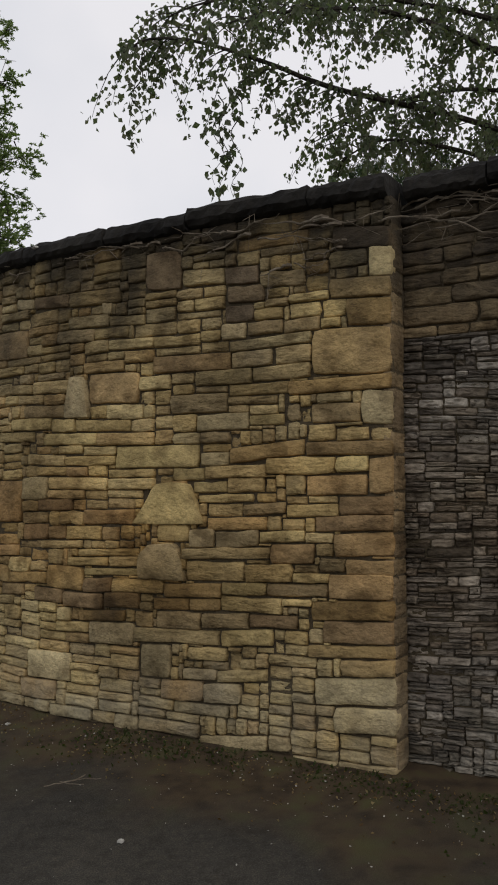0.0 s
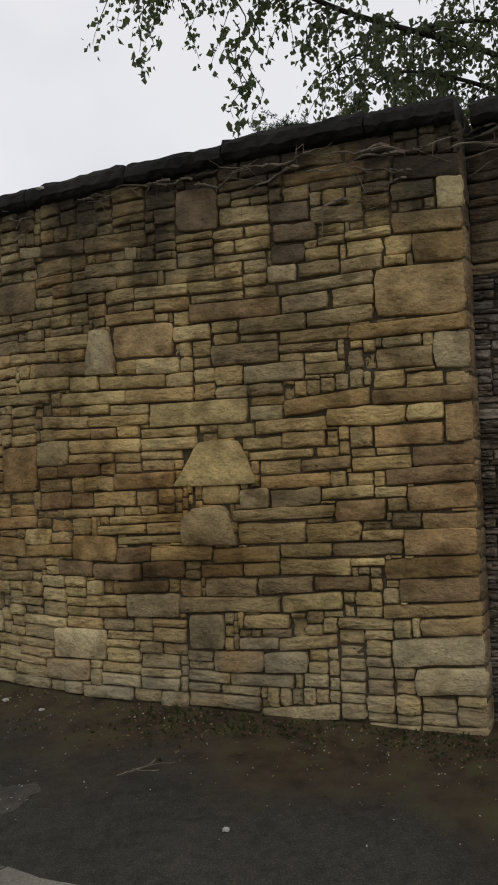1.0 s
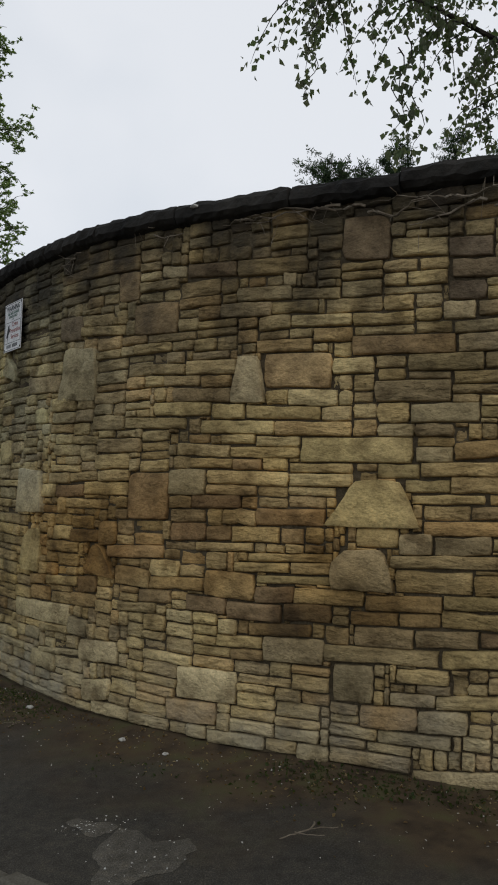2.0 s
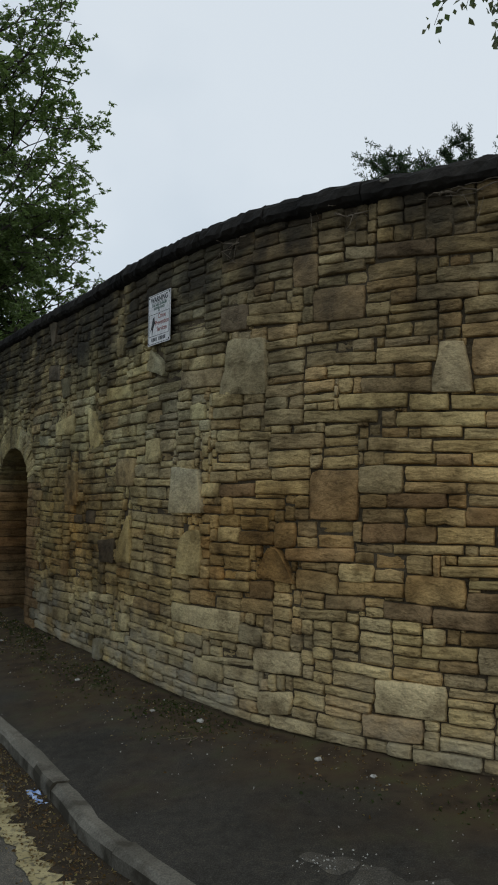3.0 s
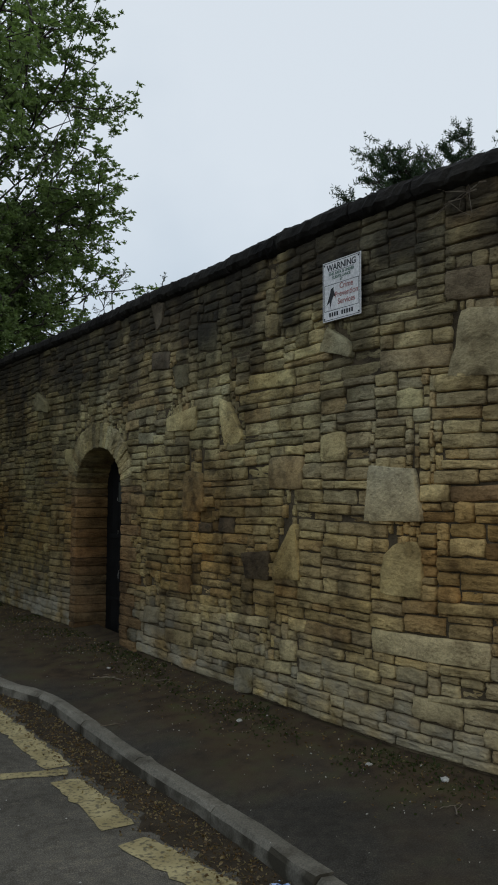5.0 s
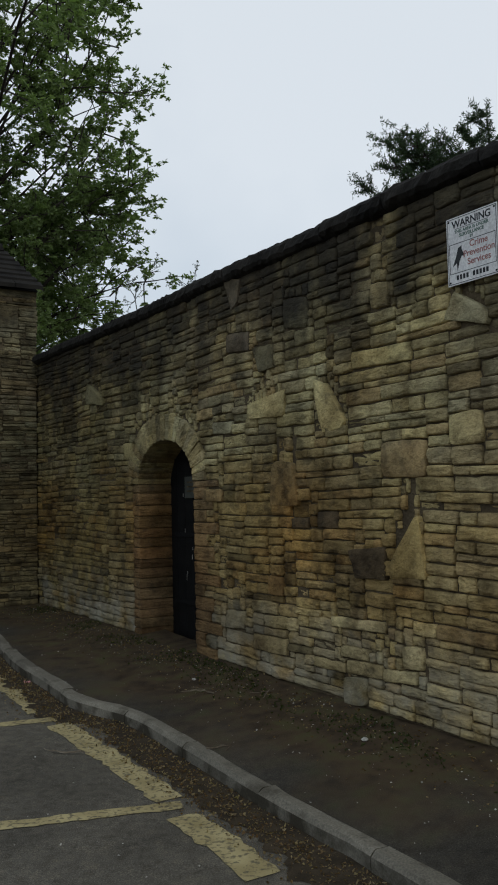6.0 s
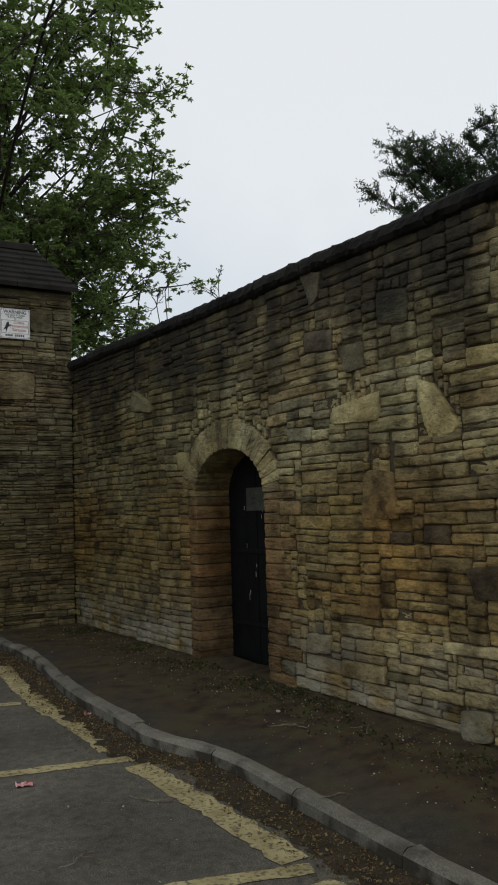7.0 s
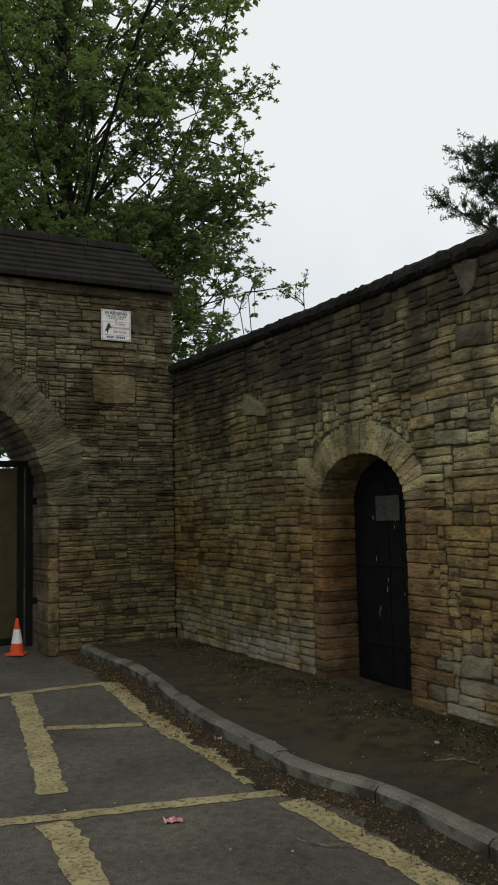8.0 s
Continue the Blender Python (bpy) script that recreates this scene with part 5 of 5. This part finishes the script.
def broad_tree(name, base, height, centre, radii, limbs, label, seed, leaf_size=(0.075, 0.135), leaf_m=None, sub=9, twigs=10, clusters=2, per=12, reach=(), edge=99.0):
    r = np.random.default_rng(seed)
    tree = new(name)
    tree.location = base
    tagged(tree, label, "tree")
    base, centre = Vector(base), Vector(centre)
    bv, bf, lv, lf = [], [], [], []
    top = Vector((centre.x, centre.y, base.z + height))
    trunk = bend(base, top, r, n=12, wob=0.02)
    tube(bv, bf, [p - base for p in trunk], 0.34, 0.05, 9)
    for _ in range(limbs):
        th, h = r.uniform(0, 2 * math.pi), r.uniform(-1, 1)
        d = Vector((math.cos(th), math.sin(th), h * 1.2))
        bumpy = 0.86 + 0.30 * noise.noise(d * 1.9 + Vector((seed, 0, 0))) + r.uniform(-0.12, 0.12)
        full = (1 - abs(h) ** 3.5) ** 0.5
        tip = centre + Vector((d.x * radii[0] * full * bumpy, d.y * radii[1] * full * bumpy, h * radii[2]))
        tip.x = min(tip.x, edge - abs(r.normal(0, 0.5)))
        k = min(0.85, max(0.18, (tip.z - base.z) / height * 0.74 - 0.03 + r.uniform(-0.08, 0.05)))
        start = trunk[int(k * 12)]
        if _ < len(reach):
            tip = Vector(reach[_])
            start = trunk[int(12 * 0.42)]
        limb = bend(start, tip, r, sag=0.5, n=9, wob=0.09)
        tube(bv, bf, [p - base for p in limb], (0.04 if _ < len(reach) else 0.07) * (1.2 - k), 0.006, 6)
        for s in range(sub):
            f = 0.3 + 0.7 * (s + r.uniform(0, 1)) / sub
            p0 = limb[min(9, int(f * 9.6))]
            dd = (tip - start).normalized() * 0.5 + Vector(r.normal(0, 0.75, 3)) + Vector((0, 0, -0.3))
            p1 = p0 + dd.normalized() * r.uniform(0.6, 1.5)
            br = bend(p0, p1, r, n=4)
            tube(bv, bf, [p - base for p in br], 0.022, 0.008, 4)
            for _t in range(twigs):
                q0 = br[int(r.integers(1, 5))]
                td = (dd.normalized() * 0.5 + Vector(r.normal(0, 0.7, 3))).normalized()
                q1 = q0 + td * r.uniform(0.2, 0.5)
                tube(bv, bf, [q0 - base, q1 - base], 0.008, 0.004, 3)
                for c in range(clusters):
                    cc = q0.lerp(q1, (c + 1) / clusters) - base
                    for _l in range(per):
                        ld = td * 0.4 + Vector((r.normal(0, 0.9), r.normal(0, 0.9), r.normal(-0.05, 0.35)))
                        leaf(lv, lf, cc + Vector(r.normal(0, 0.02, 3)), ld, r.uniform(*leaf_size), r, 0.5)
    mesh_object("trunk", bv, bf, M_BARK, tree)
    mesh_object("crown", lv, lf, leaf_m or M_LEAF, tree)
    return tree


r1 = np.random.default_rng(3)
REACH = [(-6.3, 13.0, 7.15)]
for _ in range(6):
    x, y = r1.uniform(-14.0, -8.2), r1.uniform(13.5, 21.0)
    REACH.append((x, y, 1.6 + (y - 4.7) * 0.60 + r1.uniform(0.0, 2.6)))
for _ in range(26):
    # unseen limbs added over the road to shade the gatehouse corner
    REACH.append((r1.uniform(-21.0, -13.5), r1.uniform(11.0, 20.0), r1.uniform(5.0, 11.0)))
broad_tree("oak_tree", (-11.0, 24.6, 0.0), 16.5, (-11.1, 24.4, 11.2), (5.3, 2.7, 7.3), 146, "large green broadleaf tree behind the gatehouse and wall", 11, reach=REACH, edge=-6.55)
broad_tree("far_bush", (-15.6, 36.0, -0.1), 2.4, (-15.6, 36.0, 1.3), (5.0, 2.0, 1.3), 34, "green bushes beyond the archway", 5, (0.16, 0.26), sub=7, twigs=5)


def birch():
    r = np.random.default_rng(21)
    base = Vector((4.4, 8.7, -0.1))
    tree = new("birch_tree")
    tree.location = base
    tagged(tree, "birch tree with drooping leafy twigs hanging over the wall", "tree")
    bv, bf, lv, lf = [], [], [], []
    trunk = bend(base, base + Vector((0.3, 0.3, 9.0)), r, n=10, wob=0.02)
    tube(bv, bf, [p - base for p in trunk], 0.16, 0.03, 9)
    limbs = [
        [(4.5, 8.8, 4.2), (3.0, 8.0, 4.85), (2.0, 7.4, 4.95), (.75, 7.0, 5.05), (.15, 6.85, 5.2), (-.4, 6.75, 5.32), (-.80, 6.7, 5.32), (-1.02, 6.7, 5.2)],
        [(4.5, 8.8, 5.2), (2.8, 7.8, 5.9), (1.4, 7.3, 6.0), (.3, 7.0, 5.9), (-.35, 6.9, 5.75), (-.7, 6.8, 5.55)],
        [(4.5, 8.8, 3.9), (3.0, 7.9, 4.5), (2.0, 7.5, 4.7), (1.2, 7.2, 4.7), (.8, 7.1, 4.5)],
        [(4.5, 8.9, 6.0), (2.5, 8.2, 6.6), (1.0, 7.9, 6.5), (0.1, 7.6, 6.2)],
        [(4.5, 8.8, 4.4), (2.6, 7.3, 5.2), (1.8, 6.9, 5.45), (1.0, 6.6, 5.5), (.2, 6.5, 5.42), (-.3, 6.5, 5.3)],
        [(4.5, 8.8, 4.8), (3.2, 8.2, 5.4), (2.2, 7.9, 5.5), (1.3, 7.8, 5.3), (.6, 7.7, 4.9)],
        # three more limbs, out of view, added to shade the wall's end
        [(4.5, 8.8, 5.6), (3.8, 7.2, 6.4), (3.2, 5.8, 6.5), (2.7, 4.8, 6.2)],
        [(4.6, 8.8, 5.0), (4.6, 7.0, 5.8), (4.3, 5.4, 5.8), (4.0, 4.4, 5.4)],
        [(4.5, 8.8, 6.4), (3.0, 7.4, 7.2), (2.2, 6.2, 7.2), (1.8, 5.2, 6.9)],
    ]
    for li, ctrl in enumerate(limbs):
        pts, s = spline([c for c in ctrl], 12)
        pts = [Vector(p) for p in pts]
        tube(bv, bf, [p - base for p in pts], 0.035, 0.005, 6)
        total = s[-1]
        q = total * 0.32
        while q < total:
            i = int(np.searchsorted(s, q))
            p = pts[min(i, len(pts) - 1)]
            ahead = (pts[min(i + 2, len(pts) - 1)] - pts[max(i - 2, 0)]).normalized()
            d = ahead * 0.5 + Vector(r.normal(0, 0.55, 3))
            d.z = d.z * 0.5 - 0.1
            d.normalize()
            length = r.uniform(0.3, 0.85)
            tw = []
            cur, dd = p.copy(), d.copy()
            n = 9
            for k in range(n + 1):
                tw.append(cur.copy())
                cur = cur + dd * (length / n)
                dd = (dd + Vector((0, 0, -0.21)) + Vector(r.normal(0, 0.06, 3))).normalized()
            tube(bv, bf, [t - base for t in tw], 0.006, 0.002, 4)
            for k in range(2, n + 1):
                for _ in range(int(r.integers(3, 7))):
                    ld = Vector(r.normal(0, 0.5, 3)) + Vector((0, 0, -0.8))
                    leaf(lv, lf, tw[k] - base + Vector(r.normal(0, 0.035, 3)), ld, r.uniform(0.035, 0.07), r, 0.8)
            q += r.uniform(0.04, 0.095)
    # long hanging strands
    for x, y, z, length in ((-0.2, 6.78, 5.0, 1.0), (-0.1, 6.8, 4.9, 0.85), (-0.9, 6.7, 5.1, 0.65), (-0.25, 6.8, 4.9, 0.75), (0.75, 7.0, 4.8, 0.6), (1.6, 7.2, 4.8, 0.75)):
        tw = [Vector((x + 0.05 * math.sin(k), y, z - length * k / 12)) for k in range(13)]
        tube(bv, bf, [t - base for t in tw], 0.006, 0.002, 4)
        for k in range(3, 13):
            for _ in range(4):
                leaf(lv, lf, tw[k] - base + Vector(r.normal(0, 0.045, 3)), Vector(r.normal(0, 0.5, 3)) + Vector((0, 0, -0.8)), r.uniform(0.045, 0.08), r, 0.8)
    mesh_object("trunk", bv, bf, M_BARK, tree)
    mesh_object("crown", lv, lf, M_BIRCH, tree)


birch()


def pine():
    r = np.random.default_rng(4)
    base = Vector((16.0, 61.0, -0.3))
    tree = new("pine_tree")
    tree.location = base
    tagged(tree, "tall dark pine tree far behind the wall", "tree")
    bv, bf, lv, lf = [], [], [], []
    trunk = bend(base, base + Vector((0, 0, 23.5)), r, n=10, wob=0.01)
    tube(bv, bf, [p - base for p in trunk], 0.6, 0.1, 8)
    tips = [(6.0, 60, 22.0), (7.5, 60, 25.2), (8.6, 61, 24.0), (8.6, 60, 25.9), (11.2, 61, 25.6), (14, 60, 27.2), (7.4, 58, 22.8), (18, 60, 28), (8.5, 62, 22), (21, 60, 27), (12.0, 59, 24.0), (10.4, 60, 23.5), (23, 62, 25), (13, 61, 26.4), (9, 59, 24.6)]
    for tip in tips:
        tip = Vector(tip)
        start = trunk[max(1, min(9, int((tip.z - 3.0) / 2.4)))]
        limb = bend(start, tip, r, sag=-0.5, n=10, wob=0.03)
        tube(bv, bf, [p - base for p in limb], 0.16, 0.03, 5)
        for s in range(60):
            f = 0.25 + 0.75 * r.uniform(0, 1) ** 0.6
            p0 = limb[min(10, int(f * 10.9))]
            p1 = p0 + Vector((r.normal(-0.4, 0.7), r.normal(0, 0.7), r.normal(0.35, 0.4)))
            tube(bv, bf, [p0 - base, p1 - base], 0.03, 0.012, 3)
            for t in range(5):
                c = p0.lerp(p1, 0.5 + 0.125 * t) - base
                for _ in range(9):
                    leaf(lv, lf, c + Vector(r.normal(0, 0.09, 3)), Vector(r.normal(0, 1, 3)) + Vector((0, 0, 0.5)), r.uniform(0.16, 0.34), r, 0.22)
    mesh_object("trunk", bv, bf, M_BARK, tree)
    mesh_object("crown", lv, lf, M_NEEDLE, tree)


pine()


def bare_shrub():
    r = np.random.default_rng(8)
    base = Vector((-6.05, 25.6, 0.0))
    ob = new("bare_shrub")
    ob.location = base
    tagged(ob, "thin almost leafless shrub rising behind the wall", "shrub")
    bv, bf, lv, lf = [], [], [], []

    def grow(p, d, length, rad, depth):
        pts, cur, dd = [p.copy()], p.copy(), d.copy()
        for _ in range(5):
            cur = cur + dd * (length / 5)
            dd = (dd + Vector(r.normal(0, 0.14 if depth < 3 else 0.05, 3))).normalized()
            pts.append(cur.copy())
        tube(bv, bf, pts, rad, rad * 0.5, 4)
        if depth == 0:
            for _ in range(4):
                leaf(lv, lf, pts[int(r.integers(3, 6))], Vector(r.normal(0, 1, 3)), r.uniform(0.03, 0.06), r, 0.5)
            return
        for _ in range(4):
            grow(pts[int(r.integers(4 if depth == 3 else 2, 6))], (dd + Vector(r.normal(0, 0.6, 3))).normalized(), min(0.75, length * 0.5) * r.uniform(0.6, 1.0), rad * 0.55, depth - 1)

    for k in range(3):
        grow(Vector((r.normal(0, 0.15), r.normal(0, 0.15), 0)), Vector((r.normal(0, 0.05), r.normal(0, 0.05), 1)).normalized(), r.uniform(6.6, 7.2), 0.03, 3)
    mesh_object("stem", bv, bf, M_BARK, ob)
    mesh_object("foliage", lv, lf, M_BIRCH, ob)


bare_shrub()

# ---------------------------------------------------------------- vines under the coping
def vine(name, line, s, z, length, seed, label):
    r = np.random.default_rng(seed)
    ob = new(name)
    ob.location = line.place(s, z, 0.05)
    tagged(ob, label, "vine", "dry vine stems")
    at0 = Vector(ob.location)
    for k in range(2):
        pts, a, h = [], s + r.normal(0, 0.08), z + r.normal(0, 0.03)
        way, rise = r.choice([-1, 1]), r.normal(0, 0.25)
        n = 14
        for i in range(n):
            pts.append(Vector(line.place(a, h, 0.045 + 0.02 * math.sin(i) + r.normal(0, 0.006))) - at0)
            a += way * length / n
            rise = rise * 0.7 + r.normal(0, 0.22)
            h = min(h + rise * length / n, z + 0.12)
        bv, bf = [], []
        tube(bv, bf, pts, r.uniform(0.005, 0.013), 0.002, 5)
        stem = mesh_object("stem", bv, bf, M_TWIG, ob)
        for _ in range(2):
            i = int(r.integers(3, n - 2))
            bv, bf = [], []
            tube(bv, bf, [pts[i], pts[i] + Vector(r.normal(0, 0.05, 3)) + Vector((0, 0, -0.04)), pts[i] + Vector(r.normal(0, 0.08, 3)) + Vector((0, 0, -0.10))], 0.003, 0.0015, 4)
            mesh_object("shoot", bv, bf, M_TWIG, stem)
    return ob


for k, (s, z, le) in enumerate(((0.15, 3.36, 0.5), (0.5, 3.40, 0.6), (0.9, 3.38, 0.5), (1.2, 3.42, 0.5), (1.6, 3.44, 0.5), (1.95, 3.46, 0.6), (2.5, 3.45, 0.3), (3.4, 3.48, 0.3), (0.3, 3.2, 0.3), (0.6, 3.1, 0.25), (4.2, 3.48, 0.4))):
    vine("vine_stem", WALL, s, z, le, 40 + k, "dry grey-brown vine stem clinging under the coping")
for k, (s, z, le) in enumerate(((4.9, 3.42, 0.7), (4.6, 3.36, 0.7), (4.3, 3.44, 0.8), (4.75, 3.5, 0.6), (4.1, 3.38, 0.7), (4.4, 3.52, 0.9), (3.9, 3.46, 0.8))):
    vine("vine_stem", OLD, s, z, le, 70 + k, "tangled dry vine stem hanging over the old wall")

# ---------------------------------------------------------------- litter
def gutter_silt():
    """A ragged skin of brown silt on the road along the kerb."""
    r = np.random.default_rng(17)
    n, m = 420, 5
    verts, faces = [], []
    for i in range(n):
        a = 0.2 + (KERBLINE.length - 0.2) * i / (n - 1)
        wide = 0.26 + 0.16 * noise.noise(Vector((a * 1.3, 0, 0))) + 0.08 * noise.noise(Vector((a * 5, 3, 0))) + r.normal(0, 0.018)
        for j in range(m):
            q = KERBLINE.at(a, 0.005 + wide * j / (m - 1))
            verts.append((q[0], q[1], road_z(*q) + (0.016, 0.013, 0.010, 0.008, 0.003)[j] + (r.normal(0, 0.002) if j < 4 else 0)))
    faces = [(i * m + j, (i + 1) * m + j, (i + 1) * m + j + 1, i * m + j + 1) for i in range(n - 1) for j in range(m - 1)]
    return tagged(mesh_object("gutter_silt", verts, faces, M_SILT, smooth=True), "dark brown silt lying along the gutter", "silt", kind="stuff")


M_SILT = plain_mat("gutter_silt", (0.030, 0.022, 0.013), (0.062, 0.046, 0.028), 7.0, 0.95, 0.8, 0.012, fine=90)
gutter_silt()


def scatter_leaves(name, spots, size, mat, label, category, seed, flat=0.35):
    r = np.random.default_rng(seed)
    lv, lf = [], []
    for x, y, z in spots:
        d = Vector((r.normal(), r.normal(), r.normal(0, flat)))
        leaf(lv, lf, Vector((x, y, z + abs(r.normal(0.006, 0.006)))), d, r.uniform(*size), r, r.uniform(0.4, 0.8))
    return tagged(mesh_object(name, lv, lf, mat), label, category, kind="stuff")


r0 = np.random.default_rng(33)
spots = []
while len(spots) < 15000:
    s = r0.uniform(1.5, KERBLINE.length)
    o = 0.02 + abs(r0.normal(0, 0.17))
    p = KERBLINE.at(s, o)
    if o < 0.55 and noise.noise(Vector((p[0] * 1.4, p[1] * 1.4, 5))) > -0.6 + o * 0.6:
        spots.append((p[0], p[1], road_z(*p) + 0.004))
scatter_leaves("leaf_litter", spots, (0.008, 0.030), M_LITTER, "brown dead leaves and twigs heaped in the gutter", "leaf litter", 1, 0.6)
spots = []
for _ in range(900):
    s = r0.uniform(-1.5, WALL.length - 0.3)
    o = 0.08 + abs(r0.normal(0, 0.55))
    if o < 2.2:
        p = WALL.at(s, o)
        spots.append((p[0], p[1], drop(p[0], p[1])))
for _ in range(130):
    x, y = (r0.normal(-2.15, 0.10), r0.normal(5.56, 0.05)) if r0.random() < 0.6 else (r0.normal(-1.90, 0.14), r0.normal(5.2, 0.13))
    spots.append((x, y, drop(x, y)))
scatter_leaves("pale_debris", spots, (0.005, 0.019), M_CHIP, "small pale chips and scraps scattered on the pavement", "debris", 2, 0.3)
spots = []
for _ in range(2600):
    s = r0.uniform(-1.5, WALL.length - 0.3)
    o = 0.05 + abs(r0.normal(0, 0.32))
    p = WALL.at(s, o)
    spots.append((p[0], p[1], drop(p[0], p[1])))
scatter_leaves("wall_foot_litter", spots, (0.009, 0.03), M_LITTER, "brown leaf bits and soil along the foot of the wall", "leaf litter", 3, 0.4)
M_MOSS = leaf_mat("moss_tufts", [(0.03, 0.045, 0.012), (0.05, 0.065, 0.018), (0.04, 0.04, 0.015)])
spots = []
while len(spots) < 5200:
    s = r0.uniform(-1.0, WALL.length - 0.5)
    o = 0.04 + abs(r0.normal(0, 0.25))
    p = WALL.at(s, o)
    if noise.noise(Vector((p[0] * 1.1, p[1] * 1.1, 2))) > 0.02:
        spots.append((p[0], p[1], drop(p[0], p[1]) - 0.004))
scatter_leaves("moss", spots, (0.012, 0.035), M_MOSS, "low green moss and weeds at the wall foot", "moss", 4, 1.2)
spots = [(x, y, road_z(x, y) + 0.003) for x, y in zip(r0.uniform(-9.5, -4.4, 260), r0.uniform(6.5, 14.5, 260)) if KERBLINE.at(0)[0] > x and (x + 3.2) * 1.75 + (y - 5.8) < -0.4]
scatter_leaves("road_specks", spots, (0.006, 0.02), M_CHIP, "tiny pale scraps scattered on the road", "debris", 6, 0.2)


def wrapper(name, x, y, mat, label, size, turn, seed):
    r = np.random.default_rng(seed)
    n, m = 9, 5
    verts, faces = [], []
    z0 = drop(x, y)
    for i in range(n):
        for j in range(m):
            u, v = (i / (n - 1) - 0.5) * size[0], (j / (m - 1) - 0.5) * size[1]
            px, py = x + u * math.cos(turn) - v * math.sin(turn), y + u * math.sin(turn) + v * math.cos(turn)
            verts.append((px, py, z0 + 0.006 + abs(r.normal(0, 0.012))))
    for i in range(n - 1):
        for j in range(m - 1):
            a = i * m + j
            faces.append((a, a + m, a + m + 1, a + 1))
    ob = mesh_object(name, verts, faces, mat, centre=True)
    sol = ob.modifiers.new("thick", "SOLIDIFY")
    sol.thickness = 0.002
    return tagged(ob, label, "litter")


wrapper("plastic_wrapper", -3.81, 6.86, M_BLUE, "crumpled blue and white plastic wrapper in the gutter", (0.28, 0.07), 2.12, 1)
wrapper("paper_scrap", -6.93, 10.16, M_REDLIT, "crumpled red and white paper scrap on the road", (0.11, 0.07), 0.3, 2)
wrapper("paper_scrap", -6.75, 11.92, M_REDLIT, "small red scrap on the yellow line", (0.06, 0.04), 1.0, 3)


def dropped_twig(x, y, length, seed):
    r = np.random.default_rng(seed)
    z = drop(x, y) + 0.012
    ob = new("fallen_twig")
    ob.location = (x, y, z)
    tagged(ob, "thin pale fallen twig lying on the ground", "twig", "fallen twigs")
    a = r.uniform(0, 6.28)
    main = []
    px = py = 0.0
    for i in range(10):
        main.append(Vector((px, py, abs(r.normal(0, 0.007)))))
        px, py = px + math.cos(a) * length / 9, py + math.sin(a) * length / 9
        a += r.normal(0, 0.4)
    bv, bf = [], []
    tube(bv, bf, main, 0.005, 0.0025, 5)
    mesh_object("stem", bv, bf, M_TWIG, ob)
    for k in (3, 6):
        a2 = r.uniform(0, 6.28)
        pts = [main[k] + Vector((math.cos(a2) * q, math.sin(a2) * q + 0.1 * q * q, abs(r.normal(0, 0.006)))) for q in np.linspace(0, length * 0.5, 6)]
        bv, bf = [], []
        tube(bv, bf, pts, 0.003, 0.002, 4)
        mesh_object("side_shoot", bv, bf, M_TWIG, ob)
    return ob


for k, (x, y, le) in enumerate(((-4.95, 10.6, 0.35), (-4.55, 10.3, 0.3), (-5.9, 9.75, 0.35), (-5.0, 9.35, 0.3), (-2.9, 7.2, 0.25), (-6.3, 9.0, 0.3), (-1.0, 5.4, 0.3))):
    dropped_twig(x, y, le, 90 + k)


def pebble(x, y, size, seed):
    r = np.random.default_rng(seed)
    bm = bmesh.new()
    bmesh.ops.create_icosphere(bm, subdivisions=2, radius=size)
    for v in bm.verts:
        v.co *= 1 + r.normal(0, 0.12)
        v.co.z *= 0.5
    me = bpy.data.meshes.new("stone_chip")
    bm.to_mesh(me)
    bm.free()
    me.materials.append(M_CHIP)
    ob = new("stone_chip", me)
    ob.location = (x, y, drop(x, y) + size * 0.3)
    return tagged(ob, "small pale loose stone lying on the pavement", "stone", "loose stones")


for k, (s, o, size) in enumerate(((3.3, 0.25, 0.025), (4.4, 0.2, 0.028), (4.9, 0.3, 0.022), (2.9, 0.3, 0.02), (1.0, 1.35, 0.02), (6.2, 0.4, 0.025), (8.5, 0.5, 0.02))):
    p = WALL.at(s, o)
    pebble(p[0], p[1], size, 120 + k)

# pale lump of lichen-white stone on the coping's edge
lump = pebble(0, 0, 0.028, 140)
lump.location = WALL.place(2.952, 3.608, 0.085)
tagged(lump, "small whitish lump stuck to the edge of the coping", "stone")
